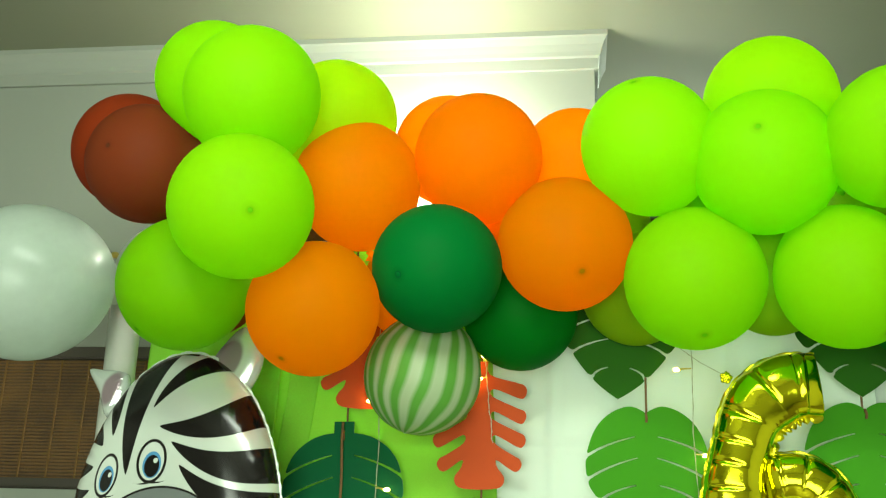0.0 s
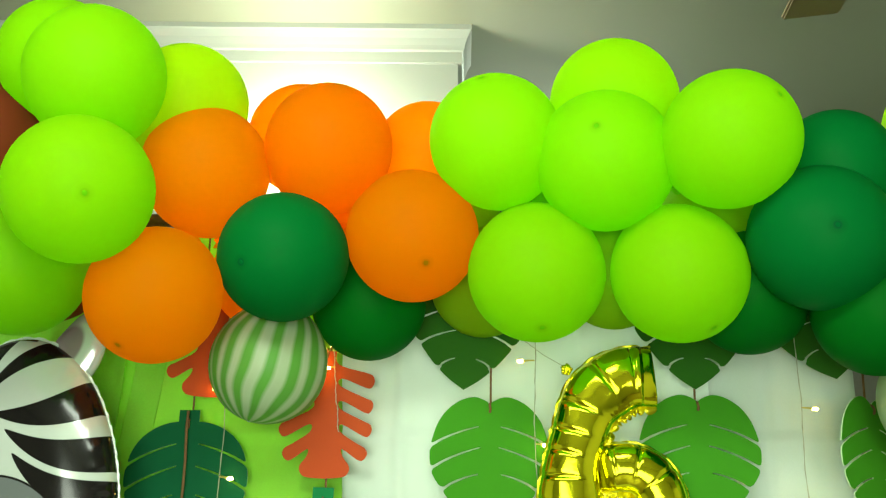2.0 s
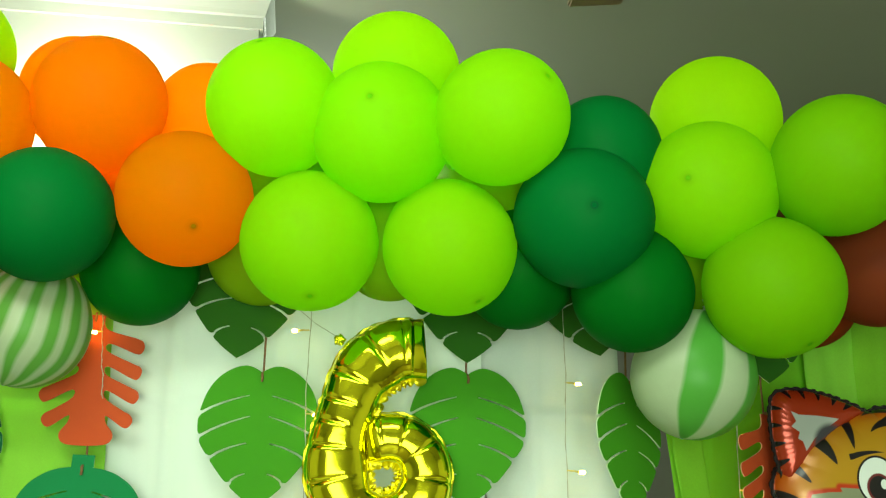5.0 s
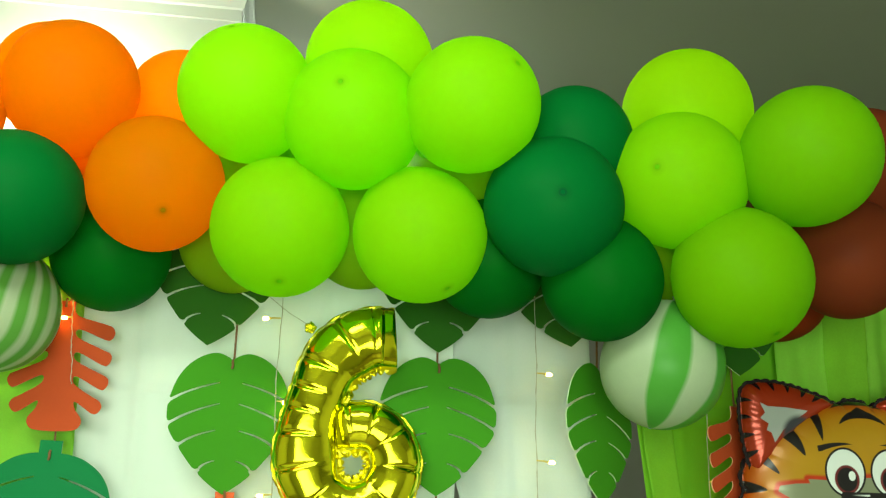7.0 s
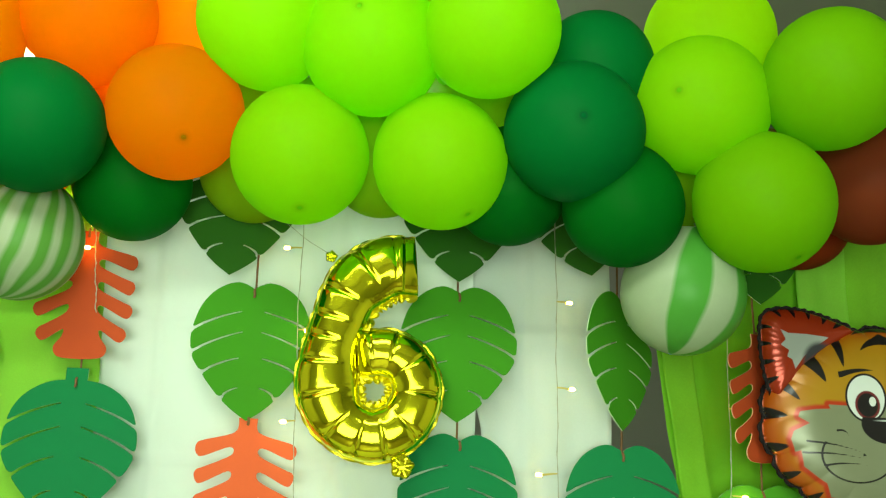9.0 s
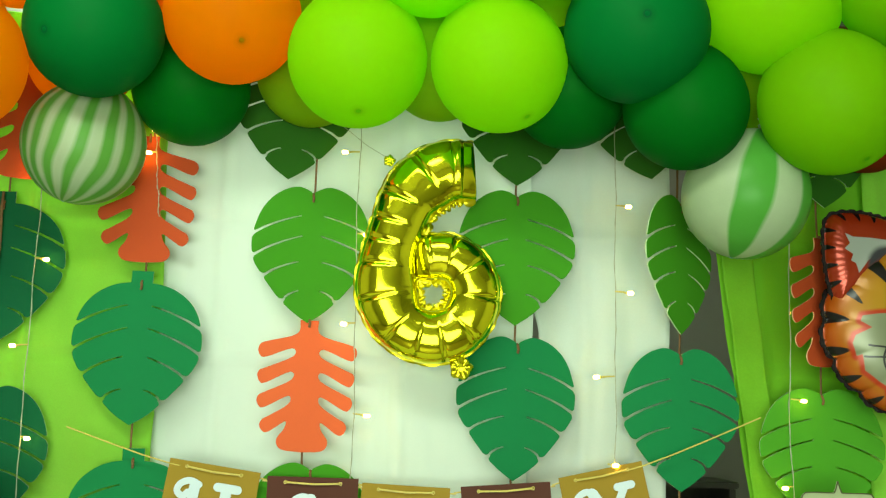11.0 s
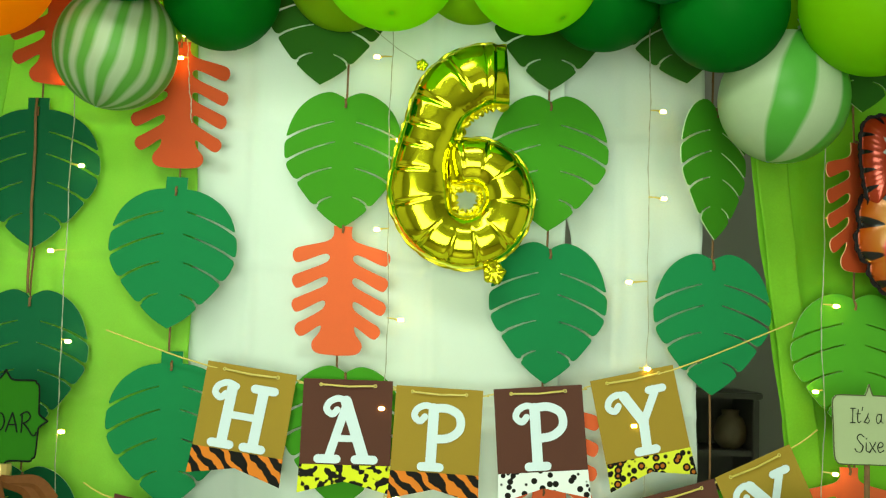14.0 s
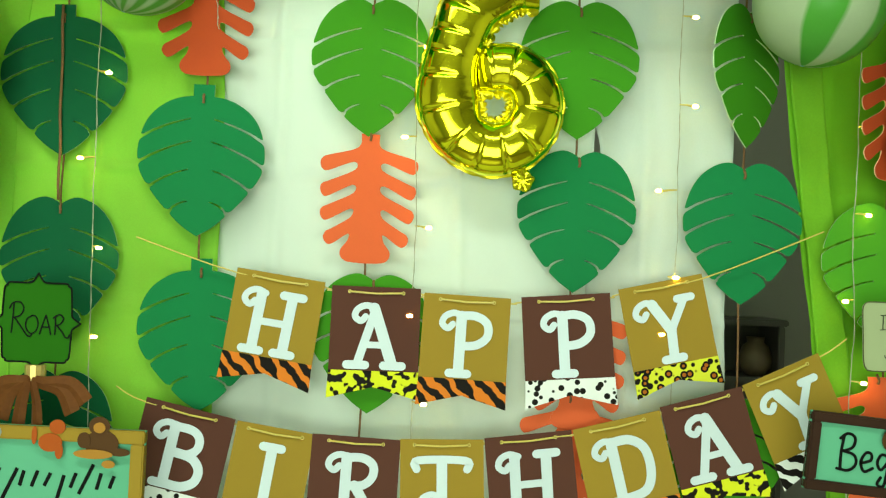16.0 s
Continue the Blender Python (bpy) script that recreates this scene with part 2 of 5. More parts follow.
def tube(pts, radius, sides=8, twist=0.0):
    """A round tube along the points; radius may be a number or one value for each point."""
    bm = bmesh.new()
    pts = [Vector(p) for p in pts]
    rings = []
    for i, p in enumerate(pts):
        d = (pts[min(i + 1, len(pts) - 1)] - pts[max(i - 1, 0)]).normalized()
        a = d.cross(Vector((0.13, 1, 0.07)) if abs(d.y) < 0.9 else Vector((1, 0, 0.1))).normalized()
        b = d.cross(a)
        r = radius if isinstance(radius, (int, float)) else radius[i]
        rings.append([bm.verts.new(p + r * (math.cos(t) * a + math.sin(t) * b)) for t in (2 * math.pi * k / sides + twist * i for k in range(sides))])
    for q, s in zip(rings, rings[1:]):
        for k in range(sides):
            bm.faces.new((q[k], q[(k + 1) % sides], s[(k + 1) % sides], s[k]))
    bm.faces.new(rings[0][::-1])
    bm.faces.new(rings[-1])
    bmesh.ops.recalc_face_normals(bm, faces=bm.faces[:])
    return bm


def lathe(profile, sides=40):
    """A body turned about z from rows of (radius, z)."""
    bm = bmesh.new()
    rings = []
    for r, z in profile:
        if r < 1e-5:
            rings.append([bm.verts.new((0, 0, z))])
        else:
            rings.append([bm.verts.new((r * math.cos(2 * math.pi * k / sides), r * math.sin(2 * math.pi * k / sides), z)) for k in range(sides)])
    for q, s in zip(rings, rings[1:]):
        for k in range(sides):
            j = (k + 1) % sides
            if len(q) == 1:
                bm.faces.new((q[0], s[j], s[k]))
            elif len(s) == 1:
                bm.faces.new((q[k], q[j], s[0]))
            else:
                bm.faces.new((q[k], q[j], s[j], s[k]))
    bmesh.ops.recalc_face_normals(bm, faces=bm.faces[:])
    return bm


I4 = Matrix.Identity(4)


def setting(name, bm, mat, label, category="structure", smooth=False):
    return thing(name, mesh_of(name, bm, mat, smooth=smooth), I4, label, category, kind="structure")


# ---------- the room ----------
CEIL = 2.905
WALL = pose(-0.082, 0.31, 0, 0, 0, 2.2)  # the north wall stands slightly askew; its corner is the origin
setting("floor", box(-3.0, 3.0, -4.2, 2.6, -0.1, 0.0), TILE, "brown tiled floor of the room", "floor")
setting("ceiling", box(-3.0, 3.0, -4.2, 2.6, CEIL, CEIL + 0.1), PAINT_CEIL_DIM, "plain matt off-white ceiling, paint darkened for dim light", "ceiling")
setting("wall_north", box(-2.85, 0.0, 0.0, 0.15, 0.0, CEIL), PAINT_WALL_DIM, "off-white wall with a cornice on top, paint darkened for dim light", "wall").matrix_world = WALL
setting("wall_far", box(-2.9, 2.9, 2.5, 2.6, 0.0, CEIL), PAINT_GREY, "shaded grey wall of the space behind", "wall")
setting("wall_east", box(2.9, 3.0, -4.1, 2.6, 0.0, CEIL), PAINT_PALE, "off-white painted side wall", "wall")
setting("wall_west", box(-3.0, -2.9, -4.1, 2.6, 0.0, CEIL), PAINT_PALE, "off-white painted side wall", "wall")
setting("wall_south", box(-3.0, 3.0, -4.2, -4.1, 0.0, CEIL), PAINT_PALE, "off-white painted wall across the room", "wall")


def cornice():
    """A stepped cornice along the wall that returns round its corner."""
    prof = [(0.0, -0.086), (-0.009, -0.086), (-0.009, -0.060), (-0.013, -0.056), (-0.015, -0.046), (-0.020, -0.030), (-0.027, -0.016), (-0.030, -0.012), (-0.030, 0.0), (0.0, 0.0)]
    bm = bmesh.new()
    rows = []
    for x, mitre in ((-2.85, 0), (0.0, 1)):
        rows.append([bm.verts.new((x - (d if mitre else 0), d, CEIL + z)) for d, z in prof])
    rows.append([bm.verts.new((-d, 0.15, CEIL + z)) for d, z in prof])
    for q, s in zip(rows, rows[1:]):
        for k in range(len(prof)):
            j = (k + 1) % len(prof)
            bm.faces.new((q[k], q[j], s[j], s[k]))
    bmesh.ops.recalc_face_normals(bm, faces=bm.faces[:])
    return bm



def batten(name, m, length, label):
    ob = thing(name, mesh_of("batten", box(-length / 2, length / 2, -0.03, 0.03, 0.012, 0.045, 0.004), PLASTER_DIM), m, label, "tube light")
    for s in (-1, 1):
        part("end_cap", box(s * (length / 2 + 0.012) - 0.011, s * (length / 2 + 0.012) + 0.011, -0.022, 0.022, -0.02, 0.03, 0.003), PLASTER_DIM, ob)


# Unseen fittings, added to go with the ceiling light and the window fill.
batten("ceiling_batten", pose(-0.2, -1.50, CEIL - 0.046), 1.4, "unseen white batten added with the ceiling light")
setting("window_frame", box(-1.2, 1.2, -4.098, -4.07, 0.62, 0.68, 0.004), PLASTER_DIM, "unseen white sill of the window assumed for the frontal fill", "window")
setting("cornice", cornice(), PLASTER_DIM, "white moulded plaster cornice under the ceiling, darkened for dim light", "cornice").matrix_world = WALL


# ---------- backdrop cloths ----------
def cloth(name, x_left, x_right, z0, z1, y, mat, label, folds=0.006, freq=9.0, crease=True, seed=0.0, cols=120, rows=190):
    """A hanging cloth: its side edges are functions of the height, its face has folds and creases."""
    bm = bmesh.new()
    grid = []
    for j in range(rows + 1):
        z = z0 + (z1 - z0) * j / rows
        a, b = x_left(z), x_right(z)
        row = []
        for i in range(cols + 1):
            x = a + (b - a) * i / cols
            w = noise.noise((x * freq + seed, z * 0.8, seed)) * folds * 2 + noise.noise((x * 3 + seed, z * 3, 4.0)) * 0.006
            w += noise.noise((x * 24 + seed, z * 17, 2.0)) * 0.0030 + noise.noise((x * 60, z * 14 + seed, 7.0)) * 0.0008
            w += math.sin(x * freq * 4 + 2 * noise.noise((x * 2, z * 1.2, seed))) * folds * 0.35
            if crease:
                for g in (x * 3.1 + seed, z * 4.2 + 0.3 + seed):
                    w -= 0.0055 * max(0.0, 1 - abs((g % 1.0) - 0.5) * 22)
            row.append(bm.verts.new((x + 0.004 * noise.noise((seed, z * 9, x)), y + w, z)))
        grid.append(row)
    for q, s in zip(grid, grid[1:]):
        for k in range(cols):
            bm.faces.new((q[k], q[k + 1], s[k + 1], s[k]))
    ob = thing(name, mesh_of(name, bm, mat, smooth=True), I4, label, "cloth")
    mod = ob.modifiers.new("thickness", "SOLIDIFY")
    mod.thickness, mod.offset = 0.0015, 1.0
    return ob


def GAP_EDGE(z):
    """The slanting edge of the drape beside the dark gap."""
    return 0.785 - 0.125 * (z - 1.46)


cloth("backdrop_cloth", lambda z: -0.335, lambda z: 0.395, 0.55, 2.32, 0.052, CLOTH_WHITE, "white creased cotton backdrop cloth hanging behind the leaves", folds=0.004, seed=1.0)
cloth("backdrop_cloth", lambda z: 0.387 + 0.016 * math.exp(-(((z - 1.77) / 0.05) ** 2)), lambda z: 0.634 + 0.004 * math.sin(z * 7), 0.55, 2.32, 0.050, CLOTH_SATIN_DIM, "narrow white creased satin cloth beside the dark gap, dimmed for weaker light", folds=0.014, seed=4.0, cols=30)
cloth("green_drape", lambda z: -0.93 + 0.0 * z, lambda z: -0.257 - 0.05 * max(0.0, z - 1.85), 0.55, 2.32, 0.028, CLOTH_GREEN_BACKLIT, "lime green cloth drape hanging beside the white backdrop, lightened for backlight", folds=0.007, freq=6, seed=7.0)
cloth("green_drape", GAP_EDGE, lambda z: 1.75, 0.55, 2.34, 0.050, DRAPE_DEEP, "lime green cloth drape with a slanting edge", folds=0.008, freq=7, seed=11.0, cols=110)
cloth("streamer", lambda z: GAP_EDGE(z) + 0.004, lambda z: 0.838 - 0.125 * (z - 1.5) + 0.02 * max(0.0, z - 1.8), 0.6, 2.32, 0.036, CREPE_GREEN, "flat bright lime cloth strip along the drape's slanting edge", folds=0.002, freq=6, crease=False, seed=15.0, cols=14)
# pleated strips on the drapes
for n, (xa, xb, ya) in enumerate(((-0.72, -0.655, 0.012), (-0.64, -0.585, 0.016))):
    cloth("streamer", lambda z, xa=xa: xa + 0.03 * math.sin(z * 3), lambda z, xb=xb: xb + 0.03 * math.sin(z * 3), 0.9, 2.3, ya, CREPE_LIT, "bright green crepe streamer hanging on the drape", folds=0.006, freq=22, crease=False, seed=20 + n, cols=16)
# Every second strip takes the lit tone in place of pleat highlights.
for n in range(8):
    xa = 0.985 + 0.085 * n
    cloth("streamer", lambda z, xa=xa: xa, lambda z, xa=xa: xa + 0.088, 1.4, 2.3, 0.018 + 0.006 * (n % 2), CREPE_GREEN if n % 2 else CREPE_LIT, "bright green crepe streamer hanging on the drape", folds=0.013, freq=20, crease=False, seed=30 + 3.3 * n, cols=14)


# ---------- balloons ----------
def balloon_profile(n=30):
    rows = [(0.0, 1.0)]
    for i in range(1, n):
        a = math.pi * i / n
        c = math.cos(a)
        r = math.sin(a) * (1.0 - 0.05 * max(0, -c) ** 2)
        rows.append((r, c if c > 0 else c * 1.10))
    rows += [(0.05, -1.115), (0.035, -1.15)]
    return rows


def knot_mesh(mat):
    return mesh_of("knot", lathe([(0.0, -1.12), (0.045, -1.13), (0.07, -1.16), (0.04, -1.19), (0.05, -1.22), (0.10, -1.27), (0.085, -1.275), (0.0, -1.24)], 14), mat, smooth=True)


def tip_mesh(mat):
    return mesh_of("tip", lathe([(0.0, 1.0060), (0.012, 1.0050), (0.022, 1.0025), (0.032, 1.0000), (0.036, 0.9970), (0.02, 0.99)], 20), mat, smooth=True)


BALLOON_MESHES = {}


def facing(x, y, z, dx, dz):
    """The way of a balloon's tip that stands off the middle of its near side by dx and dz radii."""
    near = (Vector((0.05, -1.80, 1.72)) - Vector((x, y, z))).normalized()
    side = near.cross(Vector((0, 0, -1))).normalized()
    up = side.cross(-near)
    return near * math.sqrt(max(0.02, 1 - dx * dx - dz * dz)) + side * dx + up * dz


def balloon(colour, label, x, y, z, r, axis=(0, -1, 0.2), group="balloon garland", spin=None):
    """A round balloon whose closed tip points along axis; its knot points the other way."""
    if colour.name not in BALLOON_MESHES:
        base = colour.node_tree.nodes["Hue/Saturation/Value"].inputs["Color"].default_value if "Hue/Saturation/Value" in colour.node_tree.nodes else (0.2, 0.3, 0.1, 1)
        dark = Mat(colour.name + "_tip", (base[0] * 0.5, base[1] * 0.8, base[2], 1), rough=0.7, spec=0.03, through=0.5).m
        BALLOON_MESHES[colour.name] = (mesh_of("balloon", lathe(balloon_profile(), 44), colour, smooth=True), knot_mesh(colour), tip_mesh(dark))
    body, knot, tip = BALLOON_MESHES[colour.name]
    q = Vector(axis).normalized().to_track_quat("Z", "Y").to_matrix().to_4x4()
    if spin is None:
        near = q.inverted() @ Vector((0, -1, 0))
        spin = math.degrees(math.atan2(near.y, near.x))
    m = Matrix.Translation((x, y, z)) @ q @ pose(0, 0, 0, 0, 0, spin) @ Matrix.Diagonal((r, r, r, 1))
    ob = thing("balloon", body, m, label, "balloon", group)
    part("knot", knot, None, ob)
    part("tip", tip, None, ob)
    return ob


T_LIME = "bright lime green latex balloon in the garland"
T_BACKLIT = "lime latex balloon, paler to hold light from behind"
T_DEEP = "deep lime green latex balloon in the garland"
T_OLIVE = "olive green latex balloon at the back of the garland"
T_ORANGE = "bright orange latex balloon in the garland"
T_FOREST = "dark forest green latex balloon in the garland"
T_BROWN = "chocolate brown latex balloon at the garland's end"
balloon(LIME, T_LIME, -0.695, -0.330, 2.505, 0.099, (-0.4, -0.2, 0.8))
balloon(LIME, T_LIME, -0.603, -0.398, 2.443, 0.107, (0.1, -0.5, 0.8))
balloon(LIME_BACKLIT, T_BACKLIT, -0.510, -0.235, 2.469, 0.102, (0.3, 0.2, 0.9))
balloon(BROWN, T_BROWN, -0.815, -0.300, 2.373, 0.100, facing(-0.815, -0.300, 2.373, -0.67, 0.2))
balloon(RUST, "rust red latex balloon behind the brown one", -0.880, -0.235, 2.425, 0.101, (-0.8, 0.2, 0.4))
balloon(LIME, T_LIME, -0.596, -0.420, 2.248, 0.109, facing(-0.596, -0.420, 2.248, 0.06, -0.03))
balloon(LIME_DEEP, T_DEEP, -0.720, -0.315, 2.159, 0.105, (-0.5, -0.4, -0.8))
balloon(BROWN, T_BROWN, -0.760, -0.12, 2.215, 0.095, (-0.8, 0.1, -0.4))
balloon(ORANGE, T_ORANGE, -0.467, -0.240, 2.350, 0.105, (-0.1, -0.6, 0.9))
balloon(ORANGE, T_ORANGE, -0.265, -0.235, 2.391, 0.105, (0.2, -0.6, 0.9))
balloon(ORANGE, T_ORANGE, -0.337, -0.105, 2.462, 0.097, (0.0, 0.4, 0.9))
balloon(ORANGE, T_ORANGE, -0.112, -0.105, 2.428, 0.096, (0.3, 0.4, 0.9))
balloon(ORANGE, T_ORANGE, -0.126, -0.196, 2.249, 0.109, (0.3, -0.8, -0.7))
balloon(ORANGE, T_ORANGE, -0.514, -0.291, 2.121, 0.104, (-0.3, -0.5, -0.9))
balloon(ORANGE, T_ORANGE, -0.400, -0.06, 2.215, 0.092, (0.0, 0.6, -0.6))
balloon(FOREST, T_FOREST, -0.330, -0.234, 2.201, 0.104, facing(-0.330, -0.234, 2.201, -0.61, -0.11))
balloon(FOREST_DEEP, "dark green latex balloon low in the garland", -0.210, -0.070, 2.166, 0.099, (0.2, 0.3, -0.9))
balloon(LIME, T_LIME, 0.010, -0.257, 2.393, 0.107, facing(0.010, -0.257, 2.393, -0.23, 0.91))
balloon(LIME_BACKLIT, T_BACKLIT, 0.205, -0.233, 2.467, 0.106, (0.1, 0.1, 1))
balloon(LIME, T_LIME, 0.183, -0.278, 2.348, 0.111, facing(0.183, -0.278, 2.348, -0.12, 0.48))
balloon(LIME, T_LIME, 0.365, -0.345, 2.356, 0.104, facing(0.365, -0.345, 2.356, 0.68, 0.56))
balloon(LIME, T_LIME, 0.076, -0.207, 2.183, 0.110, facing(0.076, -0.207, 2.183, 0.07, -0.75))
balloon(LIME, T_LIME, 0.299, -0.228, 2.176, 0.107, facing(0.299, -0.228, 2.176, 0.43, -0.76))
balloon(OLIVE, T_OLIVE, -0.055, -0.020, 2.315, 0.080, (0.1, 0.9, 0.2))
balloon(LIME_DEEP, T_DEEP, 0.090, -0.105, 2.285, 0.072, (0.1, 0.9, 0.2))
balloon(ORANGE, T_ORANGE, -0.235, -0.090, 2.290, 0.076, (0.1, 0.9, 0.2))
balloon(OLIVE, T_OLIVE, -0.012, -0.045, 2.209, 0.094, (-0.2, 0.4, -0.9))
balloon(OLIVE, T_OLIVE, 0.208, -0.115, 2.205, 0.090, (0.1, 0.5, -0.9))
balloon(OLIVE, T_OLIVE, 0.372, -0.12, 2.330, 0.095, (0.2, 0.7, 0.1))
balloon(FOREST, T_FOREST, 0.501, -0.292, 2.216, 0.110, facing(0.501, -0.292, 2.216, 0.2, 0.165))
balloon(FOREST, T_FOREST, 0.545, -0.250, 2.340, 0.097, (0.1, 0.2, 1))
balloon(FOREST_DEEP, "dark green latex balloon low in the garland", 0.590, -0.240, 2.115, 0.097, (0.2, -0.1, -1))
balloon(FOREST_DEEP, "dark green latex balloon low in the garland", 0.419, -0.160, 2.161, 0.096, (-0.2, 0.2, -1))
balloon(LIME_BACKLIT, T_BACKLIT, 0.748, -0.225, 2.421, 0.110, (0, 0.1, 1))
balloon(LIME, T_LIME, 0.707, -0.288, 2.274, 0.110, facing(0.707, -0.288, 2.274, -0.22, 0.19))
balloon(LIME_DEEP, T_DEEP, 0.890, -0.370, 2.298, 0.107, facing(0.890, -0.370, 2.298, 0.67, 0.7))
balloon(LIME_DEEP, T_DEEP, 0.798, -0.297, 2.114, 0.108, (0.3, -0.4, -0.9))
balloon(OLIVE, T_OLIVE, 0.690, -0.12, 2.19, 0.090, (0, 0.6, -0.6))
balloon(BROWN, T_BROWN, 1.010, -0.225, 2.179, 0.101, (0.6, -0.4, -0.5))
balloon(BROWN, T_BROWN, 1.09, -0.16, 2.375, 0.102, (0.6, -0.2, 0.7))
balloon(RUST, "rust red latex balloon behind the brown one", 0.965, -0.05, 2.165, 0.092, (0.2, 0.5, -0.8))
balloon(MELON_A, "green and white marbled striped latex balloon", -0.372, -0.101, 2.051, 0.099, (-0.28, 0.05, -0.95))
balloon(MELON_B, "white latex balloon with broad green stripes", 0.704, -0.176, 1.992, 0.101, (-0.20, 0.12, -0.96))
balloon(MILK, "large translucent white latex balloon", -1.026, -0.26, 2.182, 0.132, (-0.8, -0.5, -0.3))


# ---------- hanging leaves ----------
HEART = [(0.0, 0.0), (0.05, 0.035), (0.26, 0.07), (0.50, 0.042), (0.72, -0.030), (0.88, -0.135), (0.985, -0.28), (1.01, -0.39), (0.965, -0.52), (0.80, -0.64), (0.64, -0.74), (0.46, -0.835), (0.24, -0.925), (0.0, -1.0)]
STALKED = [(0.17, 0.0), (0.35, -0.012), (0.55, -0.045), (0.77, -0.115), (0.92, -0.21), (1.0, -0.33), (1.02, -0.44), (0.965, -0.555), (0.82, -0.66), (0.66, -0.75), (0.48, -0.835), (0.25, -0.93), (0.0, -1.0)]
CUTS = [((0.99, -0.300), (0.17, -0.160)), ((0.99, -0.480), (0.14, -0.320)), ((0.81, -0.650), (0.18, -0.525)), ((0.48, -0.838), (0.17, -0.752))]


def heart_half(w, h, tab):
    """Right half of a slit heart-shaped leaf, from the top to the tip; each slit opens at the rim with round corners."""
    rim = [Vector((x * w, z * h)) for x, z in smooth_line(STALKED if tab else HEART, 10)]
    out = [Vector((0.17 * w, 0.085 * h))] if tab else []
    at = 0
    for edge, inner in CUTS:
        e, i = Vector((edge[0] * w, edge[1] * h)), Vector((inner[0] * w, inner[1] * h))
        k = min(range(len(rim)), key=lambda n: (rim[n] - e).length)
        e = rim[k]
        before = max(n for n in range(k) if (rim[n] - e).length > 0.0075)
        after = min(n for n in range(k, len(rim)) if (rim[n] - e).length > 0.0075)
        out += rim[at:before + 1]
        d = (i - e).normalized()
        up = Vector((-d.y, d.x))
        up = up if up.y > 0 else -up
        bow = 0.0035
        for sgn, turn in ((1, 0), (-1, 1)):
            start = rim[before] if sgn > 0 else rim[after]
            corner, foot = e + up * 0.0026 * sgn + d * 0.0006, e + up * 0.0024 * sgn + d * 0.006
            lip = [start * (1 - t) ** 2 + corner * 2 * t * (1 - t) + foot * t * t for t in (0.35, 0.7, 1.0)]
            run = [e + (i - e) * t + up * (bow * 4 * t * (1 - t) + sgn * 0.0024 * (1 - 0.6 * t)) for t in (0.25, 0.45, 0.65, 0.85, 0.98)]
            out += (lip + run) if not turn else (lip + run)[::-1]
        at = after
    out += rim[at:]
    out[-1] = Vector((0.0, -h))
    return [(p.x, p.y) for p in out]


def mirrored(half):
    left = [(-x, z) for x, z in half[::-1]]
    if half[-1][0] == 0:
        left = left[1:]
    if half[0][0] == 0:
        left = left[:-1]
    return half + left


CORAL = [(0.19, 0.0), (0.19, -0.08), (0.34, -0.125), (0.82, -0.172), (0.96, -0.195), (1.0, -0.24), (0.95, -0.285), (0.82, -0.292), (0.32, -0.220), (0.28, -0.28), (0.80, -0.372), (0.94, -0.395), (0.98, -0.435), (0.92, -0.485), (0.80, -0.488), (0.32, -0.398), (0.29, -0.46),
         (0.78, -0.555), (0.92, -0.582), (0.96, -0.625), (0.90, -0.67), (0.78, -0.672), (0.33, -0.582), (0.32, -0.645), (0.68, -0.735), (0.82, -0.765), (0.87, -0.81), (0.80, -0.855), (0.68, -0.857), (0.36, -0.775), (0.37, -0.83), (0.50, -0.90), (0.49, -0.955), (0.36, -0.99), (0.0, -1.0)]


def bent(bm, h, amount):
    """Curls a flat leaf a little about the vertical and along its length."""
    for v in bm.verts:
        v.co.y += amount * (v.co.x / 0.1) ** 2 + amount * 0.7 * math.sin(v.co.z / h * 3.0)
    return bm


def leaf_mesh(kind, mat, w=0.104, h=0.222, curl=0.003):
    if kind == "coral":
        out = mirrored(smooth_line([(x * w, z * h) for x, z in CORAL], 4))
    else:
        out = mirrored(heart_half(w, h, kind == "tab"))
    bm = bent(plate(out, 0.0022), h, curl)
    bm.normal_update()
    for f in bm.faces:
        f.material_index = 1 if abs(f.normal.y) < 0.4 else 0
    return mesh_of("leaf", bm, mat, CORAL_EDGE if kind == "coral" else CARD_EDGE)


LEAVES = {
    "light": (leaf_mesh("heart", CARD_LIGHT, w=0.102), "leaf-green slit monstera leaf cut from card", 0.222),
    "bottle": (leaf_mesh("heart", CARD_DARK, w=0.101, h=0.227), "bottle-green slit monstera leaf cut from card", 0.227),
    "tab": (leaf_mesh("tab", CARD_DARK, w=0.107, h=0.240), "bottle-green card monstera leaf with a square stalk", 0.240),
    "deep": (leaf_mesh("heart", CARD_SHADED), "shade-darkened leaf-green slit monstera leaf cut from card", 0.222),
    "pale": (leaf_mesh("heart", CARD_PALE, w=0.108), "pale green monstera leaf cut from card", 0.222),
    "dim_bottle": (leaf_mesh("heart", CARD_BOTTLE_SHADED, w=0.101, h=0.227), "shade-darkened bottle-green slit monstera leaf cut from card", 0.227),
    "dim_tab": (leaf_mesh("tab", CARD_BOTTLE_SHADED, w=0.107, h=0.240), "shade-darkened bottle-green card monstera leaf with a square stalk", 0.240),
    "rust": (leaf_mesh("coral", CARD_CORAL_SHADED, w=0.084, h=0.222), "shade-darkened coral lobed fern leaf cut from card", 0.222),
    "coral": (leaf_mesh("coral", CARD_CORAL, w=0.084, h=0.222), "coral orange lobed fern leaf cut from card", 0.222),
}


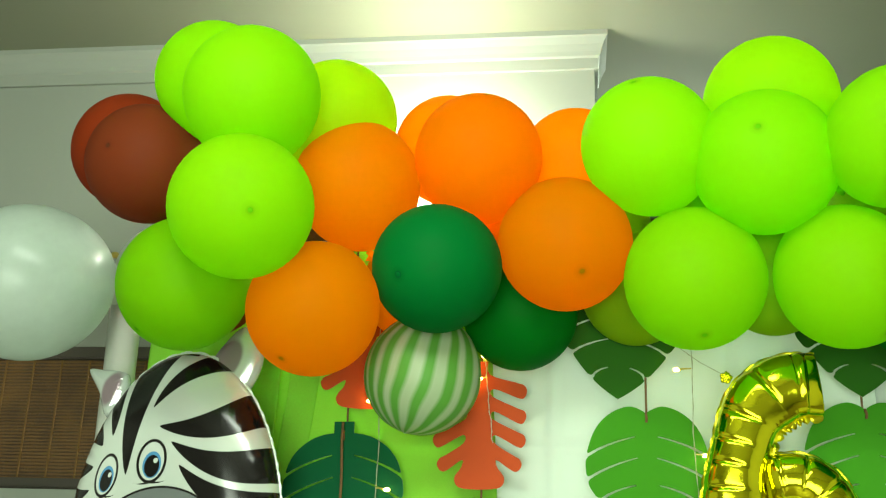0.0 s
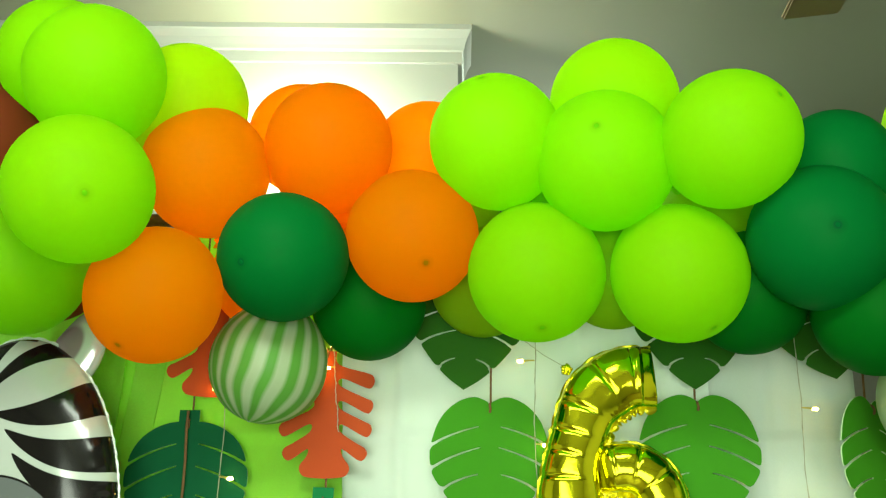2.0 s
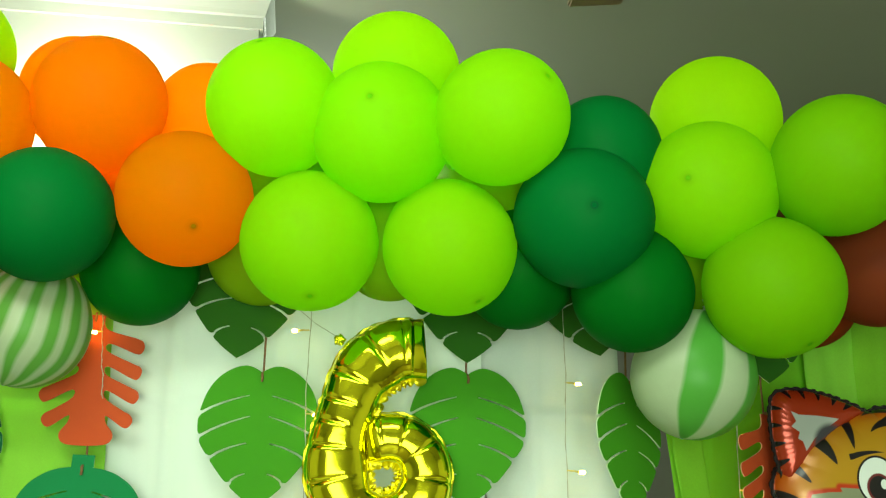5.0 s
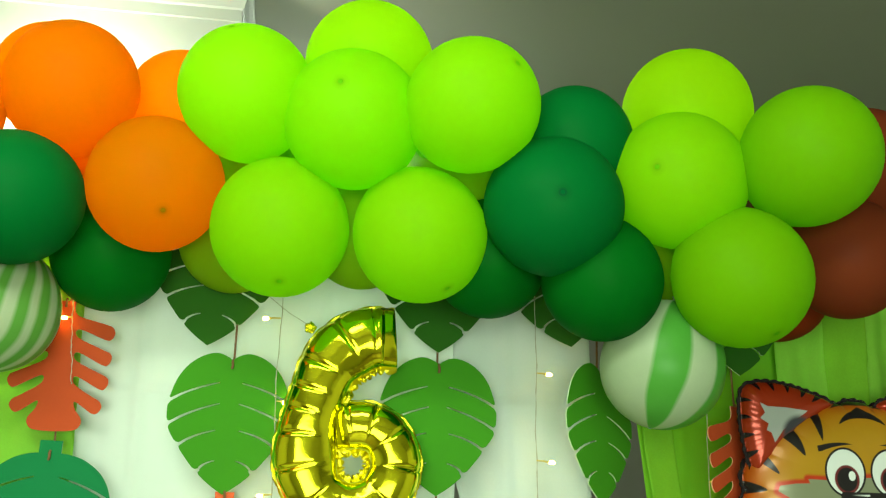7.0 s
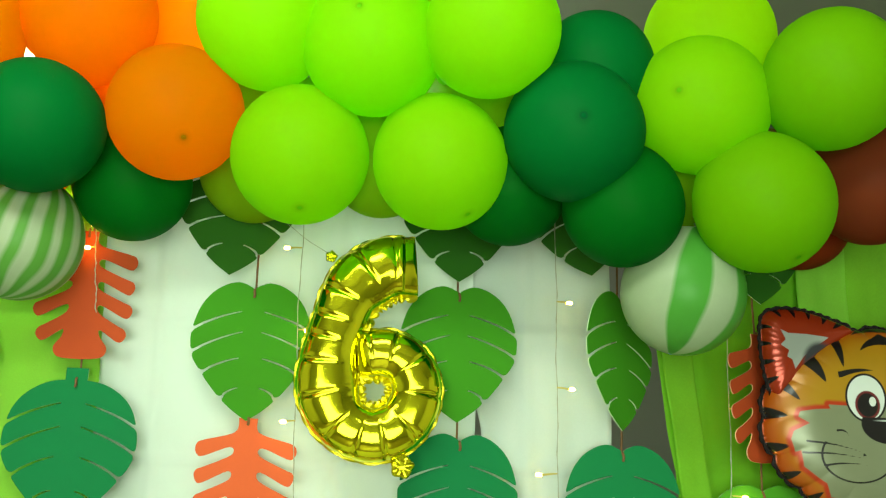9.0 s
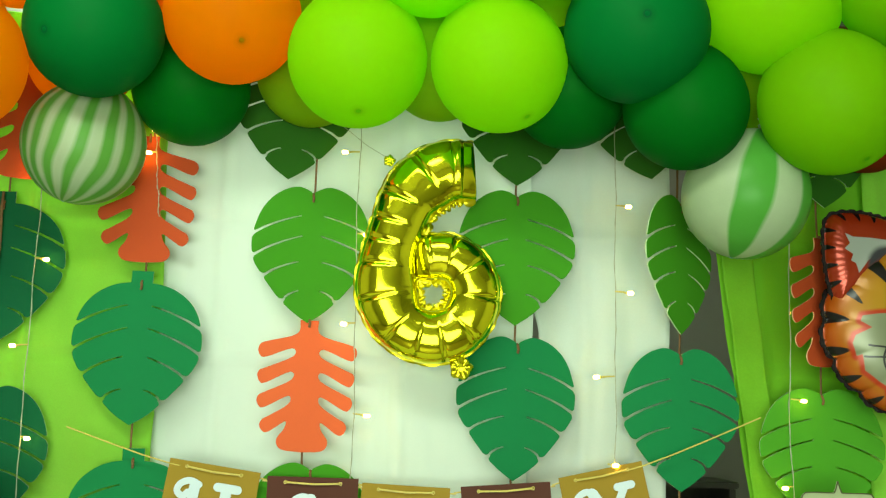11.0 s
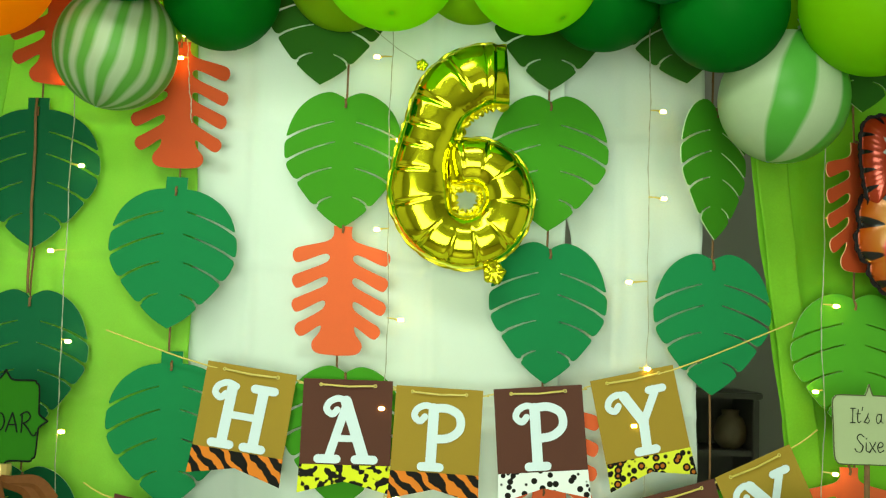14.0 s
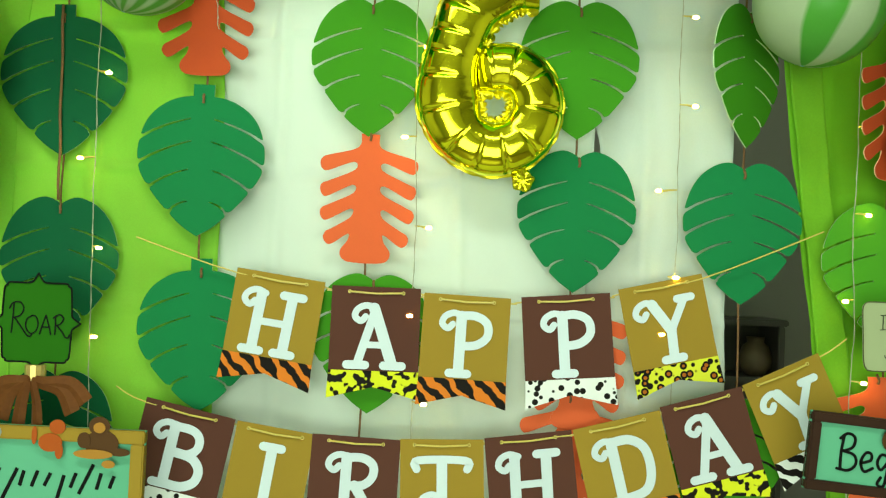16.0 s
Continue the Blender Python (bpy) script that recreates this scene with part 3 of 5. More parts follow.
def garland_column(x, y, top, bottom, rows):
    """A jute twine with card leaves threaded on it. rows: kind, x, z of the hole, turn, roll."""
    pts = [(x + 0.002 * math.sin(7 * i), y + 0.004 + 0.001 * math.sin(3 * i), top + (bottom - top) * i / 30) for i in range(31)]
    thing("twine", mesh_of("twine", tube(pts, 0.0019, 6), TWINE, smooth=True), I4, "brown jute twine that holds the card leaves", "string", "leaf twines")
    for n, (kind, lx, lz, turn, roll, *back) in enumerate(rows):
        me, label, h = LEAVES[kind]
        ob = thing("card_leaf", me, pose(lx, y - 0.003 - 0.0035 * (n % 2) - 0.0008 * abs(turn) + sum(back), lz, 0, roll, turn), label + " on a twine", "paper leaf", "hanging card leaves")
        part("knot", tube([(0.0, -0.0035, -0.012), (0.001, -0.005, -0.006), (0, -0.004, 0.0), (0.0, 0.002, 0.004)], 0.0022, 6), TWINE, ob)


garland_column(-0.524, 0.000, 2.35, 0.9, [("rust", -0.494, 2.231, 8, 2), ("dim_tab", -0.529, 1.967, 0, -1, 0.004), ("dim_bottle", -0.522, 1.640, 0, 0), ("dim_bottle", -0.516, 1.345, 0, 2)])
strand = [(-0.529 + 0.005 * i / 12 + 0.001 * math.sin(5 * i), -0.0115 - 0.001 * math.sin(2 * i), 1.985 - 0.335 * i / 12) for i in range(13)]
thing("twine", mesh_of("twine", tube(strand, 0.0024, 7), TWINE, smooth=True), I4, "brown jute twine lying over a dark card leaf", "string", "leaf twines")
garland_column(-0.283, 0.000, 2.35, 0.9, [("rust", -0.288, 2.094, 6, -1), ("tab", -0.284, 1.837, 0, 1), ("tab", -0.277, 1.539, 0, -1)])
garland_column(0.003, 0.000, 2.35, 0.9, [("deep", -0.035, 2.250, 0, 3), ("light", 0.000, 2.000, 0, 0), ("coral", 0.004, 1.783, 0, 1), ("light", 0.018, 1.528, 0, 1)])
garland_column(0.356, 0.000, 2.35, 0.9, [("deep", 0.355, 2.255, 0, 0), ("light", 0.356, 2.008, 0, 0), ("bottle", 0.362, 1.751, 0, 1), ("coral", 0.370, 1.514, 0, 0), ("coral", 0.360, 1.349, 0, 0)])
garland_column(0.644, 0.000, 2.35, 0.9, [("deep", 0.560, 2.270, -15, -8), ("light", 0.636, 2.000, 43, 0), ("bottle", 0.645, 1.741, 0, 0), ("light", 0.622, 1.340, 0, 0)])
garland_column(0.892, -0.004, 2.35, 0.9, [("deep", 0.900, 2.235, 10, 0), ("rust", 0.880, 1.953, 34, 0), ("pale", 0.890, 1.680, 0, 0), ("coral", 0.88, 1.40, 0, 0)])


# ---------- foil number balloon ----------
def number_six():
    """A puffed foil figure: a lens-shaped tube along its spine with pinched segments and a crimped seam."""
    spine = smooth_line([(906, 78), (848, 84), (796, 125), (770, 192), (757, 252), (760, 310), (785, 358), (838, 379), (889, 358), (913, 306), (898, 258), (858, 236), (806, 243)], 24)
    pts = [Vector((0.084 + (px - 705) * 0.000952, 0, 1.832 + (300 - pz) * 0.000952)) for px, pz in spine]
    n = len(pts)
    bm, seam = bmesh.new(), bmesh.new()
    rings, seam_rows, run = [], [], 0.0
    sides = 36
    for i, p in enumerate(pts):
        d = (pts[min(i + 1, n - 1)] - pts[max(i - 1, 0)]).normalized()
        side = Vector((-d.z, 0, d.x))
        run += (pts[i] - pts[i - 1]).length if i else 0.0
        seg = abs(math.sin(math.pi * run / 0.043 + 0.6 * math.sin(run * 31)))
        end = min(1.0, 0.62 + 9.0 * run) if i < 12 else 1.0
        tail = min(1.0, 0.35 + (n - 1 - i) * 0.06)
        u = i / (n - 1)
        half = 0.0450 + 0.007 * math.exp(-((u / 0.12) ** 2)) + 0.007 * math.exp(-(((u - 0.13) / 0.07) ** 2)) + 0.008 * math.exp(-(((u - 0.40) / 0.07) ** 2)) - 0.005 * max(0.0, u - 0.6) / 0.4
        half *= (0.92 + 0.08 * end) * (0.7 + 0.3 * tail)
        deep = 0.037 * end * tail
        ring = []
        for k in range(sides):
            a = 2 * math.pi * k / sides
            c, s = math.cos(a), math.sin(a)
            across = half * (abs(c) ** 0.85) * (1 if c > 0 else -1)
            inner = max(0.0, -c if u < 0.97 else 0.0)
            crease = (1.0 - seg) ** 7 * (0.26 * inner + 0.09 * max(0.0, min(1.0, (0.45 - c) * 2.5)))
            crease += 0.05 * math.exp(-(((c - 0.52) / 0.07) ** 2))
            ruck = 1.0 + 0.008 * abs(c) ** 4 * math.sin(run * 420 + (2.1 if c > 0 else 0.4)) + 0.022 * noise.noise((run * 26, c * 2.0, s * 2 + 3))
            puff = deep * (abs(s) ** 0.8) * (1 if s > 0 else -1) * ruck * (1.0 - crease)
            ring.append(bm.verts.new(p + side * across * (1.0 - 0.03 * (1 - seg) ** 3 * (c < 0)) + Vector((0, -0.060 + puff, 0))))
        rings.append(ring)
        lip = 0.0105 * (0.40 + 0.70 * abs(math.sin(math.pi * run / 0.019 + 0.8 * math.sin(run * 23))) ** 0.6)
        seam_rows.append([seam.verts.new(p + side * (half + lip * (1.0 if sgn > 0 else 0.3)) * sgn + Vector((0, -0.060 + 0.0035 * math.sin(run * 165 + sgn), 0))) if outer else
                          seam.verts.new(p + side * (half - 0.003) * sgn + Vector((0, -0.060, 0))) for sgn, outer in ((1, 1), (1, 0), (-1, 0), (-1, 1))])
    for q, s in zip(rings, rings[1:]):
        for k in range(sides):
            bm.faces.new((q[k], q[(k + 1) % sides], s[(k + 1) % sides], s[k]))
    bm.faces.new(rings[0][::-1])
    bm.faces.new(rings[-1])
    for q, s in zip(seam_rows, seam_rows[1:]):
        seam.faces.new((q[0], q[1], s[1], s[0]))
        seam.faces.new((q[2], q[3], s[3], s[2]))
    bmesh.ops.recalc_face_normals(bm, faces=bm.faces[:])
    ob = thing("foil_number_balloon", mesh_of("foil_body", bm, GOLD, smooth=True), I4, "shiny gold foil number 6 balloon with crimped seams", "foil balloon")
    edge = part("seam", seam, GOLD_SEAM, ob, "flat crimped gold foil seam", smooth=True)
    mod = edge.modifiers.new("thickness", "SOLIDIFY")
    mod.thickness = 0.0008
    for name, x, z, r in (("tab", 0.130, 2.055, 0.010), ("tail", 0.262, 1.708, 0.019)):
        disc = lathe([(0.0, 0.001), (r * 0.4, 0.003), (r * 0.8, 0.001), (r, 0.0), (r * 0.8, -0.0015), (0.0, -0.001)], 26)
        for v in disc.verts:
            a = math.atan2(v.co.y, v.co.x)
            v.co.z += 0.0035 * math.sin(9 * a) * v.co.xy.length / r
            v.co.xy *= 1 + 0.10 * math.sin(5 * a + 1)
        part(name, disc, GOLD, ob, m=pose(x, -0.062, z, 90, 0, 0), smooth=True)
    part("neck", tube([(0.256, -0.06, 1.742), (0.259, -0.06, 1.726), (0.262, -0.061, 1.708)], [0.012, 0.007, 0.006], 10), GOLD, ob, smooth=True)
    part("thread", tube([(0.130, -0.06, 2.058), (0.09, -0.05, 2.083), (0.045, -0.04, 2.12)], 0.0006, 5), WIRE, ob)
    return ob


number_six()

# ---------- bunting ----------
def print_mat(name, kind, base, ink):
    m = Mat(name, base, rough=0.6, spec=0.08, vary=0.03, scale=30)
    if kind == "stripe":
        w = m.t.nodes.new("ShaderNodeTexWave")
        w.bands_direction = "DIAGONAL"
        w.inputs["Scale"].default_value, w.inputs["Distortion"].default_value, w.inputs["Detail Scale"].default_value = 19, 4.0, 1.4
        m.t.links.new(m.co.outputs["Object"], w.inputs["Vector"])
        return m.pattern(w.outputs["Fac"], [(0.42, base), (0.47, ink)]).m
    if kind == "spot":
        return m.pattern(m.noise(68, 1.0), [(0.50, base), (0.53, ink)]).m
    v = m.t.nodes.new("ShaderNodeTexVoronoi")
    v.inputs["Scale"].default_value = 78
    m.t.links.new(m.co.outputs["Object"], v.inputs["Vector"])
    if kind == "ring":
        return m.pattern(v.outputs["Distance"], [(0.24, (0.42, 0.12, 0.01, 1)), (0.30, ink), (0.50, ink), (0.56, base)]).m
    return m.pattern(v.outputs["Distance"], [(0.38, ink), (0.43, base)]).m


BLACK = (0.010, 0.008, 0.006, 1)
PRINTS = {
    "tiger": (print_mat("tiger_print", "stripe", (0.72, 0.20, 0.02, 1), BLACK), "orange and black tiger print strip"),
    "leopard": (print_mat("yellow_leopard_print", "spot", (0.70, 0.74, 0.02, 1), BLACK), "yellow and black leopard print strip"),
    "paw": (print_mat("dotted_print", "dot", (0.80, 0.83, 0.80, 1), BLACK), "white strip with black spots"),
    "jaguar": (print_mat("jaguar_print", "ring", (0.70, 0.72, 0.04, 1), BLACK), "yellow strip with brown and black rosettes"),
    "zebra": (print_mat("zebra_print", "stripe", (0.80, 0.83, 0.80, 1), BLACK), "black and white striped strip"),
}
FOOT = lambda x: ([(x - 0.14, -0.45), (x + 0.14, -0.45)], 0.13)
CURL = lambda x, z: ([(x, z), (x - 0.14, z + 0.04), (x - 0.27, z - 0.02), (x - 0.31, z - 0.13), (x - 0.22, z - 0.20), (x - 0.15, z - 0.13)], 0.10)
STEM = lambda x: ([(x, 0.43), (x, -0.43)], 0.16)
BOWL = ([(-0.08, 0.43), (0.14, 0.44), (0.32, 0.34), (0.34, 0.14), (0.18, 0.0), (-0.06, -0.03)], 0.13)
GLYPHS = {
    "H": [([(-0.24, 0.42), (-0.27, -0.43)], 0.16), ([(0.24, 0.42), (0.21, -0.43)], 0.16), ([(-0.24, 0.0), (0.22, 0.0)], 0.11), FOOT(-0.28), FOOT(0.21), ([(0.10, 0.44), (0.40, 0.44)], 0.13), CURL(-0.18, 0.43)],
    "A": [([(0.0, 0.40), (-0.25, -0.42)], 0.13), ([(-0.02, 0.42), (0.27, -0.42)], 0.17), ([(-0.16, -0.14), (0.16, -0.14)], 0.10), FOOT(-0.27), FOOT(0.29), CURL(0.0, 0.42)],
    "P": [STEM(-0.07), BOWL, FOOT(-0.07), CURL(-0.05, 0.43)],
    "Y": [([(-0.20, 0.42), (0.03, -0.02)], 0.16), ([(0.30, 0.42), (0.03, -0.02)], 0.12), ([(0.03, 0.0), (0.0, -0.43)], 0.15), FOOT(0.0), ([(0.20, 0.44), (0.42, 0.44)], 0.12), CURL(-0.16, 0.42)],
    "B": [STEM(-0.16), ([(-0.16, 0.43), (0.10, 0.43), (0.24, 0.33), (0.24, 0.16), (0.10, 0.05), (-0.10, 0.04)], 0.13), ([(-0.10, 0.05), (0.18, 0.02), (0.33, -0.12), (0.31, -0.32), (0.12, -0.44), (-0.16, -0.44)], 0.14), FOOT(-0.18), CURL(-0.12, 0.43)],
    "I": [STEM(0.0), FOOT(0.0), ([(-0.14, 0.44), (0.14, 0.44)], 0.13)],
    "R": [STEM(-0.12), ([(-0.12, 0.43), (0.12, 0.44), (0.28, 0.34), (0.28, 0.16), (0.14, 0.03), (-0.10, 0.01)], 0.13), ([(0.02, 0.02), (0.18, -0.22), (0.30, -0.43)], 0.15), FOOT(-0.14), FOOT(0.34), CURL(-0.08, 0.43)],
    "T": [STEM(0.0), ([(-0.38, 0.30), (-0.36, 0.43), (0.36, 0.43), (0.38, 0.30)], 0.12), FOOT(0.0), CURL(-0.02, -0.12)],
    "D": [STEM(-0.16), ([(-0.16, 0.43), (0.12, 0.42), (0.32, 0.24), (0.34, -0.12), (0.20, -0.38), (-0.16, -0.44)], 0.14), FOOT(-0.18), CURL(-0.12, 0.43)],
}


def stroke_into(bm, pts, width, y, thick):
    """A flat rounded ribbon along pts, added to bm in the xz plane."""
    line = smooth_line(pts, 5) if len(pts) > 2 else [pts[0], pts[1]]
    left, right = [], []
    for i, p in enumerate(line):
        a, b = line[max(i - 1, 0)], line[min(i + 1, len(line) - 1)]
        d = Vector((b[0] - a[0], b[1] - a[1])).normalized()
        left.append((p[0] - d.y * width / 2, p[1] + d.x * width / 2))
        right.append((p[0] + d.y * width / 2, p[1] - d.x * width / 2))

    def cap(p, q, c):
        a0 = math.atan2(p[1] - c[1], p[0] - c[0])
        return [(c[0] + width / 2 * math.cos(a0 - math.pi * k / 6), c[1] + width / 2 * math.sin(a0 - math.pi * k / 6)) for k in range(1, 6)]

    rows = list(zip(left, right))
    front = [[bm.verts.new((x, y, z)) for x, z in r] for r in rows]
    back = [[bm.verts.new((x, y + thick, z)) for x, z in r] for r in rows]
    for i in range(len(rows) - 1):
        bm.faces.new((front[i][0], front[i][1], front[i + 1][1], front[i + 1][0]))
        for s in (0, 1):
            bm.faces.new((front[i][s], front[i + 1][s], back[i + 1][s], back[i][s]))
    for at, ends in ((0, (right[0], left[0])), (-1, (left[-1], right[-1]))):
        c = line[at]
        fan = [ends[0]] + cap(ends[0], ends[1], c) + [ends[1]]
        f, b = [bm.verts.new((x, y, z)) for x, z in fan], [bm.verts.new((x, y + thick, z)) for x, z in fan]
        bm.faces.new(f)
        for k in range(len(f) - 1):
            bm.faces.new((f[k], f[k + 1], b[k + 1], b[k]))


def letter_mesh(ch, size):
    bm = bmesh.new()
    for n, (pts, w) in enumerate(GLYPHS[ch]):
        stroke_into(bm, [(x * size, z * size) for x, z in pts], w * size * 1.0, -0.0012 - 0.00012 * n, 0.0012)
    bmesh.ops.recalc_face_normals(bm, faces=bm.faces[:])
    return mesh_of("letter", bm, CARD_WHITE)


LETTERS = {c: letter_mesh(c, 0.110) for c in GLYPHS}


def flag(ch, x, y, z, roll, width, card, prt, turn=0.0):
    w = width / 2
    shade = "chocolate brown" if card is CARD_BROWN else "mustard"
    bm = bent(plate([(-w, 0), (w, 0), (w + 0.001, -0.150), (-w - 0.001, -0.150)], 0.001), 0.19, 0.0015)
    ob = thing("bunting_flag", mesh_of("bunting_flag", bm, card), pose(x, y, z, 0, roll, turn), f"{shade} card bunting flag with white letter {ch}", "bunting flag", "birthday bunting")
    mat, text = PRINTS[prt]
    part("print_strip", plate([(-w - 0.001, -0.141), (w + 0.001, -0.141), (w + 0.003, -0.188), (0.0, -0.168), (-w - 0.003, -0.188)], 0.001, -0.0018), mat, ob, text)
    part("letter", LETTERS[ch], None, ob, f"white cut-out letter {ch}", pose(0.0, -0.001, -0.082, 0, 0, 0))
    part("cord_loop", tube([(-0.045, 0.002, -0.009), (-0.043, -0.003, -0.009), (0.0, -0.0036, -0.011), (0.043, -0.003, -0.009), (0.045, 0.002, -0.009)], 0.0017, 6), RIBBON, ob, "pale gold threaded cord")
    for s in (-1, 1):
        part("hole", lathe([(0.0017, -0.0006), (0.0032, -0.0008), (0.0032, 0.0004), (0.0017, 0.0002)], 12), RIBBON, ob, m=pose(s * 0.045, -0.0012, -0.009, 90, 0, 0))
    return ob


def bunting(y, ends, rows):
    line = [ends[0]]
    for n, (ch, x0, z0, x1, z1, card, prt) in enumerate(rows):
        roll = -math.degrees(math.atan2(z1 - z0, x1 - x0))
        flag(ch, (x0 + x1) / 2, y - 0.0025 * (n % 2), (z0 + z1) / 2, roll, math.hypot(x1 - x0, z1 - z0), card, prt, turn=(-2, 3, 0)[n % 3])
        line += [(x0, z0 - 0.009), (x1, z1 - 0.009)]
    line.append(ends[1])
    thing("bunting_line", mesh_of("bunting_line", tube([(x, y + 0.004, z) for x, z in smooth_line(line, 4)], 0.0013, 6), RIBBON), I4, "thin pale gold cord that carries the bunting flags", "cord")


B_, M_ = CARD_BROWN, CARD_MUSTARD
bunting(-0.030, ((-0.384, 1.592), (0.776, 1.643)), [
    ("H", -0.211, 1.547, -0.061, 1.527, M_, "tiger"), ("A", -0.049, 1.523, 0.100, 1.522, B_, "leopard"), ("P", 0.106, 1.516, 0.252, 1.511, M_, "tiger"),
    ("P", 0.269, 1.514, 0.417, 1.527, B_, "paw"), ("Y", 0.431, 1.533, 0.572, 1.565, M_, "jaguar")])
bunting(-0.050, ((-0.401, 1.342), (0.812, 1.465)), [
    ("B", -0.349, 1.326, -0.199, 1.295, B_, "paw"), ("I", -0.195, 1.294, -0.066, 1.274, M_, "tiger"), ("R", -0.071, 1.276, 0.076, 1.270, B_, "leopard"), ("T", 0.075, 1.272, 0.213, 1.277, M_, "zebra"),
    ("H", 0.214, 1.279, 0.359, 1.297, B_, "jaguar"), ("D", 0.360, 1.298, 0.503, 1.336, M_, "tiger"), ("A", 0.504, 1.340, 0.637, 1.380, B_, "leopard"), ("Y", 0.638, 1.382, 0.764, 1.440, M_, "zebra")])


# ---------- fairy lights ----------
def fairy_string(x_top, x_low, z_top, z_low, bulbs, seed):
    pts = []
    for i in range(61):
        u = i / 60
        z = z_top + (z_low - z_top) * u
        pts.append((x_top + (x_low - x_top) * u + 0.006 * noise.noise((u * 9, seed, 0)), -0.022 + 0.006 * noise.noise((u * 7, seed, 5)), z))
    ob = thing("fairy_light_string", mesh_of("wire", tube(pts, 0.0006, 5), WIRE, smooth=True), I4, "clear-wire fairy light string with small warm bulbs", "fairy lights", "fairy light strings")
    strand = part("second_strand", tube([(x + 0.0012 * math.sin(i * 1.9), y + 0.0012 * math.cos(i * 1.9), z) for i, (x, y, z) in enumerate(pts)], 0.0006, 5), WIRE, ob)
    for bx, bz in bulbs:
        u = (bz - z_top) / (z_low - z_top)
        wx = x_top + (x_low - x_top) * u
        sgn = 1 if bx > wx else -1
        bx = bx if abs(bx - wx) < 0.05 else wx + sgn * 0.03
        holder = part("socket", tube([(wx, -0.022, bz + 0.003), (wx + sgn * 0.012, -0.026, bz + 0.002), (bx - sgn * 0.006, -0.028, bz)], [0.0012, 0.0016, 0.0022], 7), RIBBON, ob)
        part("bulb", tube([(bx - sgn * 0.006, -0.028, bz), (bx - sgn * 0.004, -0.028, bz), (bx + sgn * 0.002, -0.028, bz), (bx + sgn * 0.004, -0.028, bz)], [0.0022, 0.0030, 0.0030, 0.0014], 9), bulb_m, holder, "glowing warm white bulb", smooth=True)


fairy_string(-0.467, -0.452, 2.34, 0.95, [(-0.440, 1.868), (-0.485, 1.722), (-0.445, 1.571), (-0.447, 1.421), (-0.480, 2.02)], 1.0)
fairy_string(0.072, 0.098, 2.34, 0.95, [(0.051, 2.075), (0.096, 1.931), (0.062, 1.777), (0.110, 1.625), (0.081, 1.476), (0.112, 1.328)], 2.0)
fairy_string(0.525, 0.529, 2.34, 0.95, [(0.549, 1.998), (0.553, 1.847), (0.493, 1.702), (0.527, 1.556), (0.506, 1.46), (0.491, 1.258)], 3.0)
fairy_string(0.832, 0.828, 2.34, 0.95, [(0.840, 1.821), (0.851, 1.673), (0.814, 1.527), (0.851, 1.390), (0.842, 1.975)], 4.0)
fairy_string(-0.300, -0.260, 2.34, 1.95, [(-0.275, 2.10), (-0.31, 2.16), (-0.285, 2.06), (-0.30, 2.21), (-0.28, 2.13)], 5.0)

# ---------- foil animal-head balloons ----------
def foil_print(name, base, inks, rough=0.2, metal=0.15, coat=0.35):
    """Printed foil: each ink covers the ones before it where its own field on the mesh is above nought."""
    m = Mat(name, base, rough=rough, metal=metal, spec=0.5, vary=0.04, scale=12, fine=60, bump=0.08, coat=coat)
    last = m.hsv.inputs["Color"]
    colour = None
    for n, (ink, soft) in enumerate(inks):
        at = m.t.nodes.new("ShaderNodeAttribute")
        at.attribute_name = f"ink_{n}"
        ramp = m.t.nodes.new("ShaderNodeMapRange")
        ramp.interpolation_type = "SMOOTHSTEP"
        ramp.inputs["From Min"].default_value, ramp.inputs["From Max"].default_value = -soft, soft
        m.t.links.new(at.outputs["Fac"], ramp.inputs["Value"])
        mix = m.t.nodes.new("ShaderNodeMix")
        mix.data_type = "RGBA"
        mix.inputs[6].default_value, mix.inputs[7].default_value = base, ink
        if colour is not None:
            m.t.links.new(colour, mix.inputs[6])
        m.t.links.new(ramp.outputs["Result"], mix.inputs[0])
        colour = mix.outputs[2]
    if colour is not None:
        m.t.links.new(colour, last)
    return m.m


def wedge(px, pz, x0, z0, x1, z1, bend, w0):
    """Depth inside a curved wedge from (x0, z0), w0 wide, that tapers to (x1, z1)."""
    dx, dz = x1 - x0, z1 - z0
    ln = math.hypot(dx, dz)
    t = ((px - x0) * dx + (pz - z0) * dz) / ln ** 2
    c = np.clip(t, 0, 1)
    off = ((px - x0) * -dz + (pz - z0) * dx) / ln - bend * 4 * c * (1 - c)
    return np.minimum(w0 / 2 * (1 - c) ** 0.7 - abs(off), np.minimum(t + 0.1, 1 - t) * ln)


def wedges(px, pz, rows):
    return np.maximum.reduce([wedge(px, pz, *r) for r in rows])


def oval(px, pz, cx, cz, rx, rz, lean=0.0):
    return (1 - np.hypot((px - cx - lean * (pz - cz)) / rx, (pz - cz) / rz)) * min(rx, rz)


def shape(px, pz, pts):
    """Depth inside a closed outline; negative outside."""
    away, odd = np.full(px.shape, 9.0), np.zeros(px.shape, bool)
    for (ax, az), (bx, bz) in zip(pts, pts[1:] + pts[:1]):
        ex, ez = bx - ax, bz - az
        t = np.clip(((px - ax) * ex + (pz - az) * ez) / (ex * ex + ez * ez), 0, 1)
        away = np.minimum(away, np.hypot(px - ax - t * ex, pz - az - t * ez))
        if abs(ez) > 1e-9:
            odd ^= ((az > pz) != (bz > pz)) & (px < ax + (pz - az) * ex / ez)
    return np.where(odd, away, -away)


